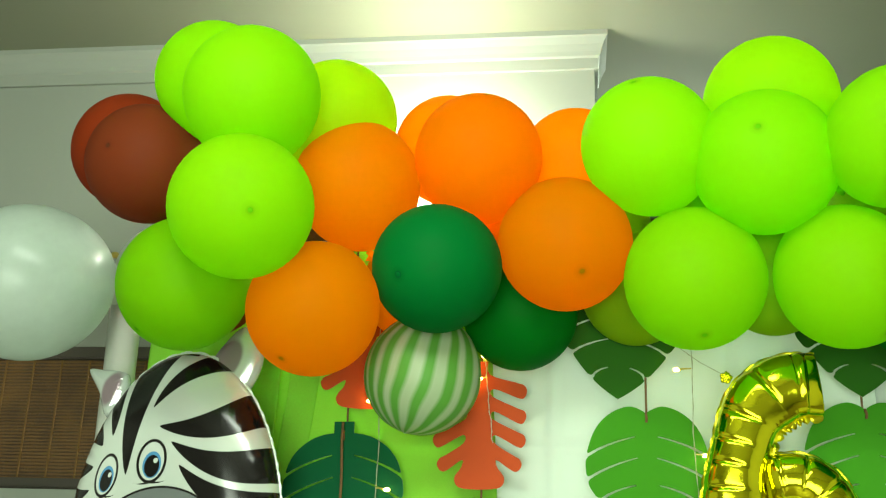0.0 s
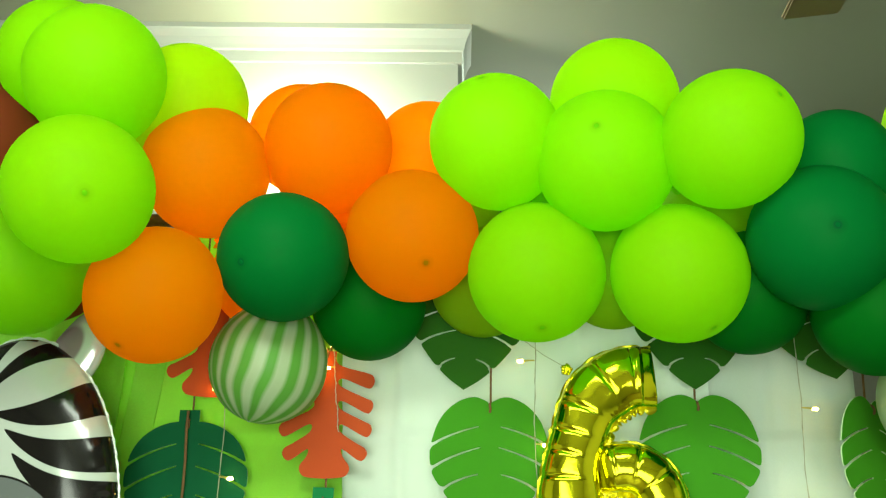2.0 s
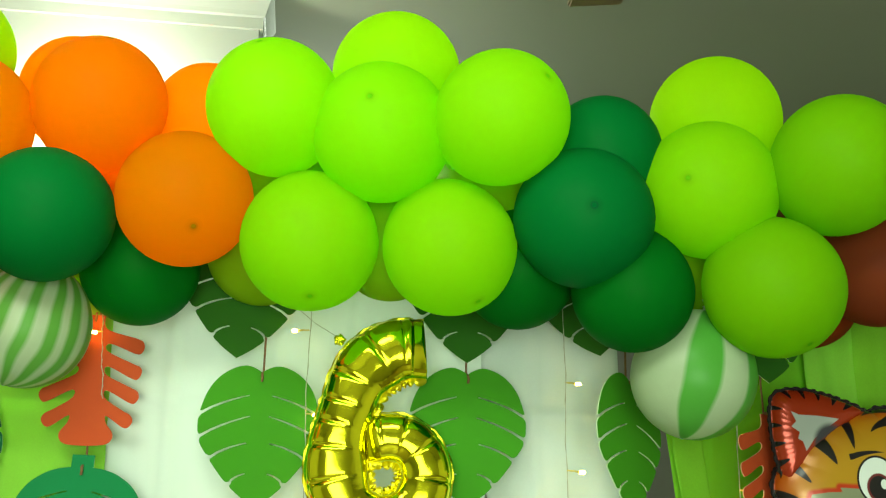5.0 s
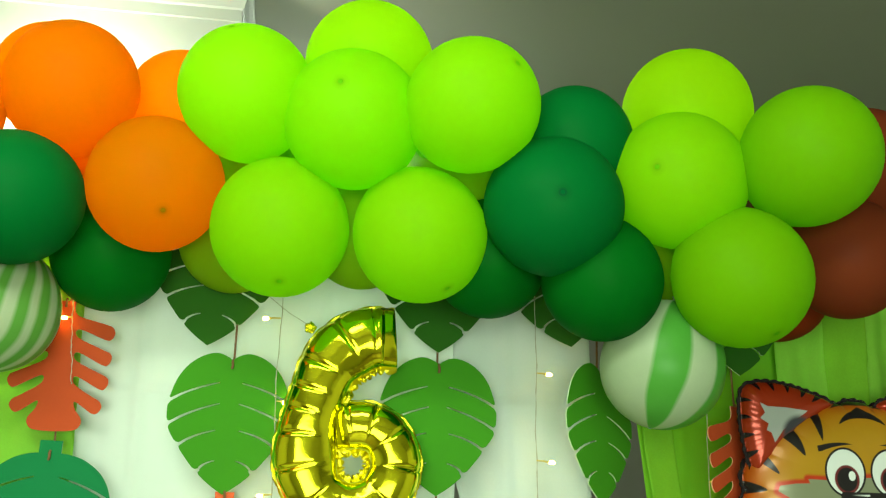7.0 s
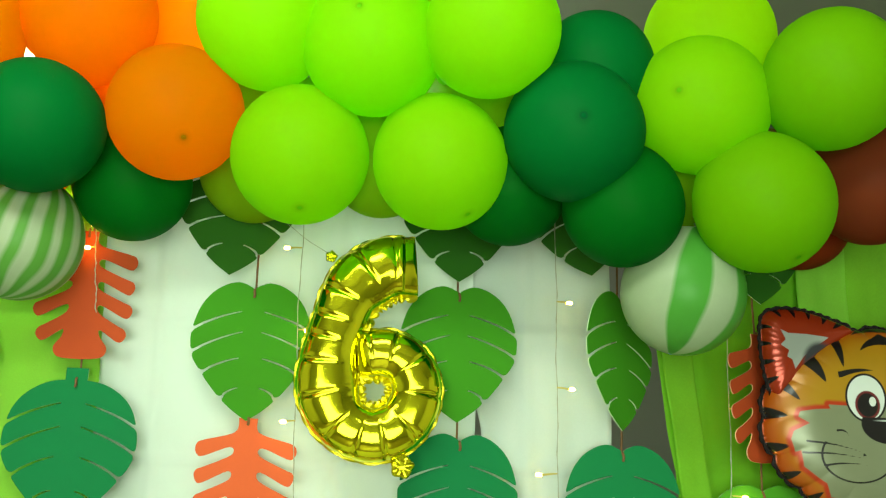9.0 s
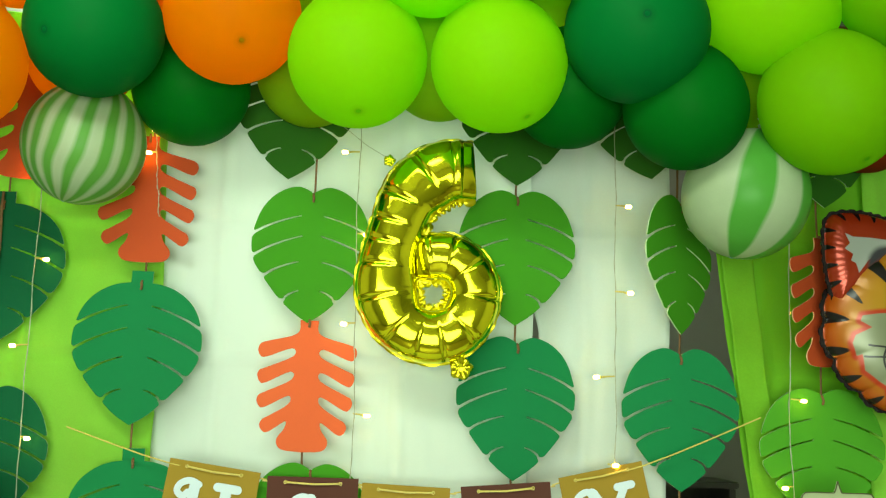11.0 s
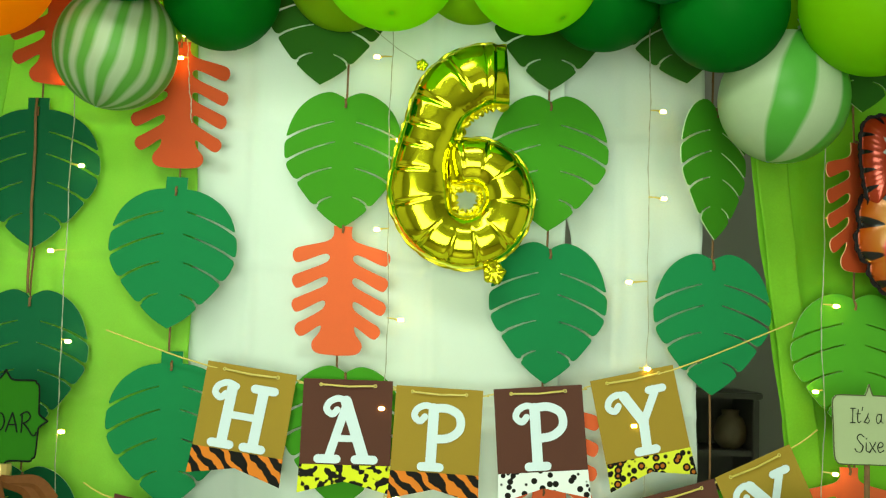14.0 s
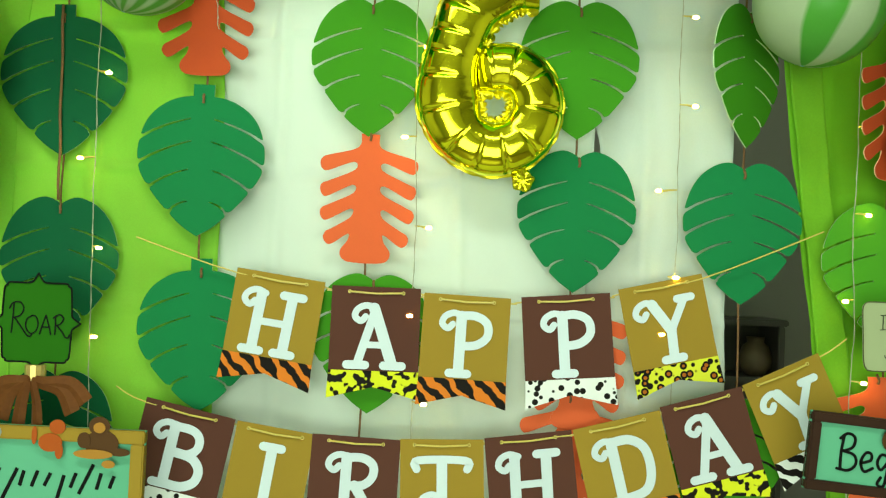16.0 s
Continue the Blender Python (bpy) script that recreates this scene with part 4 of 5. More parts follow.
def foil_pillow(name, inside, height, inks, x0, x1, z0, z1, step, mat, y, ruck=0.0014, puff=0.62):
    """A puffed foil shape: inside() gives the depth from the seam, inks the fields of the printed colours."""
    X, Z = np.meshgrid(np.arange(x0, x1, step), np.arange(z0, z1, step), indexing="ij")
    D = inside(X, Z)
    gx, gz = np.gradient(D, step)
    g2 = gx * gx + gz * gz + 1e-9
    keep = D > -step * np.sqrt(g2) * 0.9
    pull = np.where(D < 0, -D / g2, 0.0)
    X, Z = X + pull * gx, Z + pull * gz
    D = np.maximum(D, 0.0)
    e = np.minimum(1.0, D / height)
    turn = np.arctan2(Z - (z0 + z1) / 2, X - (x0 + x1) / 2)
    rise = height * puff * np.sqrt(1 - (1 - e) ** 2) + ruck * np.sin(turn * 47 + 3 * np.sin(turn * 5)) * np.clip(1 - D / 0.03, 0, 1) * np.minimum(1, D / 0.006)
    cells = keep[:-1, :-1] & keep[1:, :-1] & keep[1:, 1:] & keep[:-1, 1:]
    number = -np.ones(keep.shape, int)
    number[keep] = np.arange(keep.sum())
    quads = np.stack([number[:-1, :-1][cells], number[1:, :-1][cells], number[1:, 1:][cells], number[:-1, 1:][cells]], 1)
    n = int(keep.sum())
    front = np.stack([X[keep], y - 0.0006 - rise[keep], Z[keep]], 1)
    back = np.stack([X[keep], y + 0.0006 + rise[keep], Z[keep]], 1)
    me = bpy.data.meshes.new(name)
    me.from_pydata(np.vstack([front, back]).tolist(), [], np.vstack([quads, quads[:, ::-1] + n]).tolist())
    for k, field in enumerate(inks):
        f = field(X[keep], Z[keep], D[keep])
        at = me.attributes.new(f"ink_{k}", "FLOAT", "POINT")
        at.data.foreach_set("value", np.concatenate([f, np.full(n, -1.0)]).astype(np.float32))
    me.polygons.foreach_set("use_smooth", [True] * len(me.polygons))
    me.materials.append(mat)
    bm = bmesh.new()
    bm.from_mesh(me)
    bm.verts.ensure_lookup_table()
    for ed in [ed for ed in bm.edges if ed.is_boundary and ed.verts[0].index < n]:
        p, q = ed.verts
        bm.faces.new((q, p, bm.verts[p.index + n], bm.verts[q.index + n])).smooth = True
    bmesh.ops.delete(bm, geom=[v for v in bm.verts if not v.link_faces], context="VERTS")
    bm.to_mesh(me)
    bm.free()
    return me


def foil_seam(inside, x0, x1, z0, z1, mat, y, wide=0.007, beads=60):
    """The flat crimped rim round a foil shape."""
    def grown(x, z):
        a = np.arctan2(z - (z0 + z1) / 2, x - (x0 + x1) / 2)
        return inside(x, z) + wide * (0.65 + 0.45 * abs(np.sin(a * beads / 2)))
    return foil_pillow("seam", grown, 0.012, [], x0 - 0.02, x1 + 0.02, z0 - 0.02, z1 + 0.02, 0.003, mat, y, 0.0, 0.06)


INK_BLACK, INK_WHITE = (0.010, 0.008, 0.008, 1), (0.72, 0.78, 0.72, 1)
FOIL_BLACK = Mat("foil_black", (0.012, 0.009, 0.009, 1), rough=0.16, spec=0.3, vary=0.05, scale=14, coat=0.15).m
FOIL_WHITE = Mat("foil_white", (0.68, 0.74, 0.68, 1), rough=0.35, spec=0.4, metal=0.3, vary=0.05, scale=14, fine=60, bump=0.15, coat=0.1).m


def zebra_head(x, z):
    a = 0.184 - 0.09 * np.maximum(-0.05, z - 1.8)
    return (1 - np.sqrt(((x + 0.765) / a) ** 2 + abs((z - 1.8) / 0.285) ** 2.3)) * 0.16


ZEBRA_STRIPES = [(-0.822, 2.09, -0.854, 1.873, -0.013, 0.063), (-0.719, 2.068, -0.819, 1.984, -0.013, 0.041), (-0.647, 1.99, -0.804, 1.953, 0.017, 0.068), (-0.603, 1.9, -0.781, 1.928, 0.022, 0.068), (-0.607, 1.825, -0.764, 1.891, 0.02, 0.061), (-0.902, 2.03, -0.888, 1.937, 0.003, 0.039), (-0.943, 1.955, -0.906, 1.921, 0.002, 0.046), (-0.952, 1.884, -0.918, 1.886, -0.002, 0.032), (-0.952, 1.842, -0.919, 1.848, -0.003, 0.024)]


def zebra_marks(x, z, d):
    return np.maximum(wedges(x - 0.018, z, ZEBRA_STRIPES), shape(x, z, [(-0.83, 2.078), (-0.83, 2.10), (-0.745, 2.10), (-0.745, 2.078), (-0.79, 2.081)]))


def zebra_eyes(kx, kz, dz, dx=0.0):
    def field(x, z, d):
        return np.maximum(oval(x, z, -0.871 + dx, 1.872 + dz, 0.021 * kx, 0.036 * kz, 0.12), oval(x, z, -0.793 + dx, 1.896 + dz, 0.026 * kx, 0.036 * kz, 0.05))
    return field


def zebra_lids(x, z, d):
    return wedges(x - 0.012, z + 0.004, [(-0.806, 1.866, -0.776, 1.870, -0.002, 0.004), (-0.806, 1.866, -0.834, 1.864, 0.002, 0.004), (-0.883, 1.842, -0.862, 1.846, -0.002, 0.0035), (-0.883, 1.842, -0.90, 1.840, 0.002, 0.0035)])


ZEBRA_INKS = [(INK_BLACK, 0.0007, zebra_marks), ((0.20, 0.22, 0.22, 1), 0.0008, lambda x, z, d: oval(x, z, -0.768, 1.700, 0.14, 0.155)), (INK_BLACK, 0.0007, lambda x, z, d: abs(oval(x, z, -0.768, 1.700, 0.14, 0.155)) * -1 + 0.0016),
              (INK_BLACK, 0.0006, zebra_eyes(1.0, 1.0, 0.0)), (INK_WHITE, 0.0006, zebra_eyes(0.82, 0.86, 0.0)), ((0.10, 0.33, 0.62, 1), 0.0006, zebra_eyes(0.62, 0.60, -0.006, 0.001)),
              (INK_BLACK, 0.0006, zebra_eyes(0.50, 0.50, -0.008, 0.001)), (INK_WHITE, 0.0006, zebra_eyes(0.15, 0.12, 0.001, 0.007)), (INK_BLACK, 0.0005, zebra_lids)]
ZEBRA_FOIL = foil_print("foil_striped_print", (0.68, 0.74, 0.68, 1), [(c, f) for c, f, g in ZEBRA_INKS], 0.18, 0.3)
zebra = thing("foil_balloon", foil_pillow("foil_head", zebra_head, 0.085, [g for c, f, g in ZEBRA_INKS], -0.96, -0.56, 1.52, 2.11, 0.002, ZEBRA_FOIL, -0.130, 0.0009), pose(-0.010, 0, 0), "black and white striped foil balloon shaped like an animal head", "foil balloon")
part("seam", foil_seam(zebra_head, -0.96, -0.56, 1.52, 2.11, FOIL_WHITE, -0.130, 0.003), None, zebra, "crimped silver-white foil rim")
EAR_INK = [((0.30, 0.22, 0.25, 1), 0.004)]
EAR_FOIL = foil_print("foil_ear_print", (0.62, 0.68, 0.64, 1), EAR_INK, 0.16, 0.35)
EAR_L = smooth_line([(-0.957, 2.058), (-0.935, 2.060), (-0.882, 2.050), (-0.885, 2.000), (-0.915, 1.976), (-0.934, 2.020)], 5, True)
EAR_R = smooth_line([(-0.676, 2.135), (-0.645, 2.105), (-0.640, 2.065), (-0.664, 2.018), (-0.700, 2.020), (-0.728, 2.070), (-0.710, 2.105)], 5, True)
for pts, cx, cz, rx, rz in ((EAR_L, -0.907, 2.025, 0.016, 0.030), (EAR_R, -0.700, 2.072, 0.026, 0.038)):
    xs, zs = [p[0] for p in pts], [p[1] for p in pts]
    part("ear", foil_pillow("ear", lambda x, z, pts=pts: shape(x, z, pts), 0.030, [lambda x, z, d, c=(cx, cz, rx, rz): oval(x, z, *c, 0.3)], min(xs) - 0.01, max(xs) + 0.01, min(zs) - 0.01, max(zs) + 0.01, 0.002, EAR_FOIL, -0.118, 0.0002, 0.5), None, zebra, "shiny silver-white foil ear with a grey-pink inside")


TX = 1.064  # the middle of the face


def tiger_head(x, z):
    a = np.arctan2(z - 1.80, x - TX)
    r = np.hypot((x - TX) / 0.203, (z - 1.80) / 0.163)
    return (1 - r - 0.05 * np.minimum(r, 1.0) ** 5 * (1 - abs(np.sin(a * 9 + 0.35))) ** 2) * 0.16


def both(x):
    return TX - abs(x - TX)


EAR_T = smooth_line([(0.858, 1.974), (0.885, 1.987), (0.925, 1.986), (0.972, 1.974), (1.014, 1.955), (0.985, 1.930), (0.930, 1.885), (0.893, 1.848), (0.873, 1.836), (0.860, 1.868), (0.853, 1.925)], 5, True)
EAR_WHITE = [(0.880, 1.950), (0.893, 1.944), (0.925, 1.943), (0.964, 1.939), (0.944, 1.925), (0.918, 1.905), (0.903, 1.884), (0.897, 1.900), (0.889, 1.904), (0.893, 1.915), (0.879, 1.924), (0.888, 1.933)]
EAR_RIM = [(0.872, 1.992, 0.884, 1.97, 0, 0.013), (0.903, 1.995, 0.907, 1.97, 0, 0.014), (0.936, 1.992, 0.931, 1.968, 0, 0.014), (0.968, 1.982, 0.954, 1.961, 0, 0.014), (0.995, 1.97, 0.972, 1.954, 0, 0.012), (0.845, 1.958, 0.868, 1.953, 0, 0.012), (0.846, 1.928, 0.866, 1.925, 0, 0.012), (0.85, 1.895, 0.87, 1.897, 0, 0.012), (0.857, 1.862, 0.875, 1.871, 0, 0.012)]
MUZZLE = [(1.064, 1.830), (0.988, 1.824), (0.958, 1.825), (0.962, 1.818), (0.938, 1.817), (0.912, 1.813), (0.909, 1.804), (0.926, 1.794), (0.901, 1.781), (0.897, 1.768), (0.904, 1.747), (0.912, 1.750), (0.917, 1.724), (0.938, 1.708), (0.953, 1.698), (0.962, 1.676), (0.980, 1.674), (1.010, 1.660), (1.064, 1.652)]
TIGER_STRIPES = [(0.984, 1.952, 0.990, 1.888, 0.0, 0.022), (0.918, 1.920, 0.958, 1.862, 0.004, 0.034), (0.880, 1.872, 0.914, 1.831, 0.0, 0.022), (0.858, 1.812, 0.894, 1.806, 0.0, 0.024), (0.860, 1.752, 0.896, 1.757, 0.0, 0.024), (0.876, 1.700, 0.914, 1.716, 0.0, 0.026),
                 (0.915, 1.655, 0.950, 1.684, 0.0, 0.028), (0.975, 1.628, 0.995, 1.655, 0.0, 0.026), (1.064, 1.958, 1.016, 1.946, -0.004, 0.012), (1.064, 1.936, 1.022, 1.917, -0.005, 0.016), (1.064, 1.942, 1.036, 1.930, 0.0, 0.014), (1.035, 1.968, 1.030, 1.950, 0.0, 0.010)]
WHISKERS = [(0.928, 1.764, 1.013, 1.748, 0.003, 0.0034), (0.923, 1.746, 1.016, 1.738, 0.003, 0.0034), (0.953, 1.727, 1.018, 1.728, 0.003, 0.0034), (1.013, 1.745, 1.018, 1.744, 0, 0.005), (0.972, 1.783, 0.992, 1.772, 0.005, 0.004)]


def tiger_mouth(x, z, d):
    x = both(x)
    ring = 0.0013 - abs(oval(x, z, 1.004, 1.744, 0.060, 0.044))
    ring = np.where((z > 1.765) & (x < 0.985), -1.0, ring)
    return np.maximum.reduce([np.where(z < 1.772, ring, -1.0), wedges(x, z, WHISKERS), wedge(x, z, 0.985, 1.876, 1.040, 1.884, 0.003, 0.010), 0.002 - np.maximum(abs(x - TX), abs(z - 1.755) - 0.02)])


def tiger_eyes(rx, rz, dx=0.0, dz=0.0):
    return lambda x, z, d: np.maximum(oval(x, z, 1.024 + dx, 1.838 + dz, rx, rz), oval(x, z, 1.103 + dx, 1.838 + dz, rx, rz))


TIGER_INKS = [((0.45, 0.115, 0.004, 1), 0.045, lambda x, z, d: np.hypot((x - TX) / 1.15, (z - 1.80)) - 0.145), ((0.42, 0.034, 0.003, 1), 0.020, lambda x, z, d: np.maximum(0.006 - d, z - 1.950)), (INK_BLACK, 0.0007, lambda x, z, d: wedges(both(x), z, TIGER_STRIPES)),
              ((0.45, 0.035, 0.005, 1), 0.003, lambda x, z, d: shape(both(x), z, MUZZLE + [(1.2, 1.65), (1.2, 1.83)]) + 0.007), ((0.22, 0.245, 0.14, 1), 0.001, lambda x, z, d: shape(both(x), z, MUZZLE + [(1.2, 1.65), (1.2, 1.83)])), (INK_BLACK, 0.0005, tiger_mouth),
              (INK_BLACK, 0.0006, tiger_eyes(0.0355, 0.0405)), (INK_WHITE, 0.0006, tiger_eyes(0.032, 0.037)), ((0.16, 0.02, 0.02, 1), 0.001, tiger_eyes(0.0215, 0.0235, 0.002, -0.012)), (INK_BLACK, 0.001, tiger_eyes(0.0175, 0.0195, 0.002, -0.012)),
              (INK_WHITE, 0.0006, tiger_eyes(0.006, 0.008, 0.011, -0.006)), (INK_BLACK, 0.0007, lambda x, z, d: np.minimum(oval(x, z, TX - 0.004, 1.795, 0.047, 0.032), 1.806 - z)), (INK_WHITE, 0.0006, lambda x, z, d: wedge(x, z, 1.060, 1.801, 1.025, 1.801, 0, 0.003))]
TIGER_FOIL = foil_print("foil_orange_print", (0.42, 0.22, 0.006, 1), [(c, f) for c, f, g in TIGER_INKS], 0.30, 0.12, 0.05)
tiger = thing("foil_balloon", foil_pillow("foil_head", tiger_head, 0.075, [g for c, f, g in TIGER_INKS], 0.84, 1.29, 1.61, 1.99, 0.002, TIGER_FOIL, -0.085, 0.0006), I4, "orange and black striped foil balloon shaped like an animal head", "foil balloon")
part("seam", foil_seam(tiger_head, 0.84, 1.29, 1.61, 1.99, FOIL_BLACK, -0.085, 0.006), None, tiger, "scalloped black foil rim")
EAR_INKS = [(INK_BLACK, 0.0007, lambda x, z, d: wedges(both(x), z, EAR_RIM)), ((0.45, 0.49, 0.45, 1), 0.0008, lambda x, z, d: shape(both(x), z, EAR_WHITE)), ((0.05, 0.05, 0.06, 1), 0.006, lambda x, z, d: np.minimum(shape(both(x), z, EAR_WHITE) + 0.012, oval(both(x), z, 0.948, 1.900, 0.030, 0.030)))]
TIGER_EAR = foil_print("foil_red_orange_print", (0.36, 0.030, 0.005, 1), [(c, f) for c, f, g in EAR_INKS], 0.24, 0.35, 0.05)
for flip in (0, 1):
    pts = [(2 * TX - x if flip else x, z) for x, z in EAR_T]
    xs, zs = [p[0] for p in pts], [p[1] for p in pts]
    area_box = (min(xs) - 0.01, max(xs) + 0.01, min(zs) - 0.01, max(zs) + 0.01)
    body = lambda x, z, pts=pts: shape(x, z, pts)
    ear = part("ear", foil_pillow("ear", body, 0.034, [g for c, f, g in EAR_INKS], *area_box, 0.002, TIGER_EAR, -0.100, 0.0004, 0.6), None, tiger, "red-orange foil ear with a white inside", pose(-0.009 if flip else 0.009, 0, 0))
    part("seam", foil_seam(body, *area_box, FOIL_BLACK, -0.100, 0.006, 34), None, ear)


# ---------- pipe frame, blind, fan ----------
def pipe_frame():
    pts = [(-0.945, -0.03, 0.02), (-0.950, -0.03, 1.2), (-0.958, -0.03, 2.20)]
    ob = thing("pipe_frame", mesh_of("upright", tube(pts, 0.029, 20), PVC, smooth=True), I4, "white plastic pipe frame that carries the balloon garland", "pipe frame")
    arc = [(-0.958 + 0.075 * (1 - math.cos(a)), -0.03, 2.255 + 0.075 * math.sin(a)) for a in (math.pi / 2 * k / 10 for k in range(11))]
    part("elbow", tube([(-0.958, -0.03, 2.195), (-0.958, -0.03, 2.215)] + arc + [(-0.86, -0.03, 2.33)], 0.0335, 20), PVC, ob, smooth=True)
    # Added crossbar; its brown keeps the gaps between the balloons dark.
    part("crossbar", tube([(-0.87, -0.03, 2.33), (0.2, -0.03, 2.335), (1.62, -0.03, 2.33)], 0.012, 14), TWINE, ob, "unseen crossbar, coloured brown to keep the gaps dark", smooth=True)
    part("upright", tube([(1.62, -0.03, 0.02), (1.62, -0.03, 2.34)], 0.029, 18), PVC, ob, smooth=True)
    for x in (-0.945, 1.62):
        part("foot", box(x - 0.2, x + 0.2, -0.18, 0.12, 0.0, 0.03, 0.006), PVC, ob)
    part("clip", lathe([(0.0, 0.006), (0.006, 0.005), (0.008, 0.0), (0.006, -0.005), (0.0, -0.006)], 10), RIBBON, ob, "small yellow ribbon knot", pose(-0.995, -0.03, 2.30))


pipe_frame()

CANE = Mat("woven_bamboo", (0.17, 0.085, 0.018, 1), rough=0.6, vary=0.2, scale=30, fine=200, bump=0.3)
brick = CANE.t.nodes.new("ShaderNodeTexWave")
brick.bands_direction = "Z"
brick.inputs["Scale"].default_value, brick.inputs["Distortion"].default_value = 45, 1.2
CANE.t.links.new(CANE.co.outputs["Object"], brick.inputs["Vector"])
CANE.pattern(CANE.math("ADD", CANE.math("MULTIPLY", brick.outputs["Fac"], 0.35), CANE.math("MULTIPLY", CANE.noise(22, 3), 0.65)), [(0.30, (0.050, 0.022, 0.004, 1)), (0.65, (0.135, 0.062, 0.011, 1))])
CANE_LIGHT = Mat("bamboo_cord", (0.15, 0.072, 0.012, 1), rough=0.6, vary=0.15, scale=40).m
BRONZE = Mat("dark_frame", (0.05, 0.04, 0.03, 1), rough=0.5, vary=0.1, scale=9).m


BLIND = WALL @ pose(0.118, -0.372, -0.015)


def bamboo_blind():
    ob = thing("bamboo_blind", mesh_of("blind", box(-2.0, -0.98, 0.345, 0.353, 1.915, 2.165), CANE.m), I4, "brown woven bamboo roller blind on the wall", "window blind")
    part("head_rail", box(-2.02, -0.97, 0.33, 0.369, 2.165, 2.192, 0.003), BRONZE, ob, "dark head rail")
    part("bottom_rail", box(-2.0, -0.98, 0.338, 0.36, 1.893, 1.915, 0.003), BRONZE, ob, "dark bottom rail")
    for n in range(16):
        x = -1.96 + 0.063 * n
        part("cord", tube([(x, 0.342, 1.916), (x + 0.003, 0.341, 2.164)], 0.0026, 6), CANE_LIGHT, ob)
    for n in range(34):
        z = 1.922 + 0.0072 * n
        part("slat", box(-1.998, -0.982, 0.3415, 0.3445, z - 0.0033, z + 0.0033), CANE.m, ob)
    ob.matrix_world = BLIND


bamboo_blind()
setting("window_sill", box(-2.1, -0.95, 0.27, 0.369, 1.845, 1.888, 0.004), PLASTER_DIM, "white painted sill under the blind", "sill").matrix_world = BLIND


def ceiling_fan(x, y, z):
    ob = thing("ceiling_fan", mesh_of("motor", lathe([(0.0, -0.09), (0.07, -0.085), (0.10, -0.05), (0.105, 0.0), (0.09, 0.04), (0.03, 0.06), (0.0, 0.06)], 32), FAN_WOOD, smooth=True), pose(x, y, z), "brown ceiling fan at rest under the ceiling", "ceiling fan")
    part("rod", tube([(0, 0, 0.05), (0, 0, CEIL - z)], 0.012, 12), FAN_WOOD, ob)
    part("canopy", lathe([(0.0, CEIL - z), (0.06, CEIL - z), (0.05, CEIL - z - 0.05), (0.015, CEIL - z - 0.07), (0.0, CEIL - z - 0.07)], 24), FAN_WOOD, ob)
    for k in range(3):
        m = pose(0, 0, 0, 0, 0, 120 * k)
        part("blade", bent(box(-0.052, 0.052, 0.16, 0.655, -0.005, 0.005, 0.003), 0.5, 0.0), FAN_WOOD, ob, m=m @ pose(0, 0, 0, 0, -7, 0))
        part("bracket", box(-0.018, 0.018, 0.08, 0.24, -0.012, -0.006, 0.002), FAN_WOOD, ob, m=m @ pose(0, 0, 0, 0, -7, 0))


ceiling_fan(0.575, -0.76, 2.700)

# ---------- dark furniture in the space behind ----------
# Invented bookcase and jar in place of unclear dark and tan shapes.
def bookcase():
    ob = thing("bookcase", mesh_of("back_panel", box(0.62, 1.45, 2.46, 2.49, 0.0, 1.38, 0.004), WOOD_DARK), I4, "low dark stained wooden bookcase, stand-in for an unclear dark shape", "bookcase")
    for x in (0.60, 1.43):
        part("side_panel", box(x, x + 0.025, 2.20, 2.46, 0.0, 1.38, 0.004), WOOD_DARK, ob)
    for z in (0.06, 0.50, 0.86, 1.16):
        part("shelf", box(0.625, 1.43, 2.21, 2.46, z, z + 0.022, 0.003), WOOD_DARK, ob)
    part("top", box(0.59, 1.465, 2.19, 2.49, 1.38, 1.405, 0.005), WOOD_DARK, ob)


bookcase()
thing("jar", mesh_of("jar", lathe([(0.0, 0.0), (0.035, 0.0), (0.060, 0.03), (0.066, 0.07), (0.050, 0.115), (0.032, 0.13), (0.036, 0.15), (0.030, 0.15), (0.0, 0.12)], 28), Mat("tan_clay", (0.15, 0.105, 0.055, 1), rough=0.5, vary=0.12, scale=20).m, smooth=True), pose(1.372, 2.30, 1.182), "tan glazed jar on a bookcase shelf, stand-in for an unclear tan patch", "jar")


# ---------- table and signs ----------
# Unseen support for the signs, white to throw light up at the balloons.
def table():
    ob = thing("display_table", mesh_of("tabletop", box(-1.1, 1.3, -0.75, -0.09, 0.76, 0.80, 0.006), PVC), I4, "unseen white table added to carry the signs and bounce light up", "table")
    for x in (-1.05, 1.25):
        for y in (-0.58, -0.13):
            part("leg", box(x - 0.03, x + 0.03, y - 0.03, y + 0.03, 0.0, 0.76, 0.004), PVC, ob)


table()
DARK_BAR = Mat("dark_brown_frame", (0.040, 0.018, 0.010, 1), spec=0.1, rough=0.6, vary=0.2, scale=20).m
INK = Mat("black_marker", (0.008, 0.009, 0.008, 1), rough=0.7, spec=0.05, vary=0.05).m
SIGN_GREEN = Mat("card_sign_green", (0.0187, 0.1318, 0.00425, 1), **CARD).m
SIGN_CREAM = Mat("card_sign_cream", (0.3825, 0.4505, 0.2465, 1), **CARD).m
MINT = Mat("card_mint", (0.1275, 0.442, 0.2635, 1), **CARD).m
TAPE = Mat("gold_tape", (0.55, 0.40, 0.12, 1), rough=0.3, metal=0.4, vary=0.2, scale=60).m
INK_OLIVE = Mat("olive_ink", (0.07, 0.08, 0.02, 1), rough=0.7).m
SATIN = Mat("brown_ribbon", (0.13, 0.045, 0.010, 1), rough=0.7, spec=0.15, vary=0.3, scale=30, bump=0.1).m
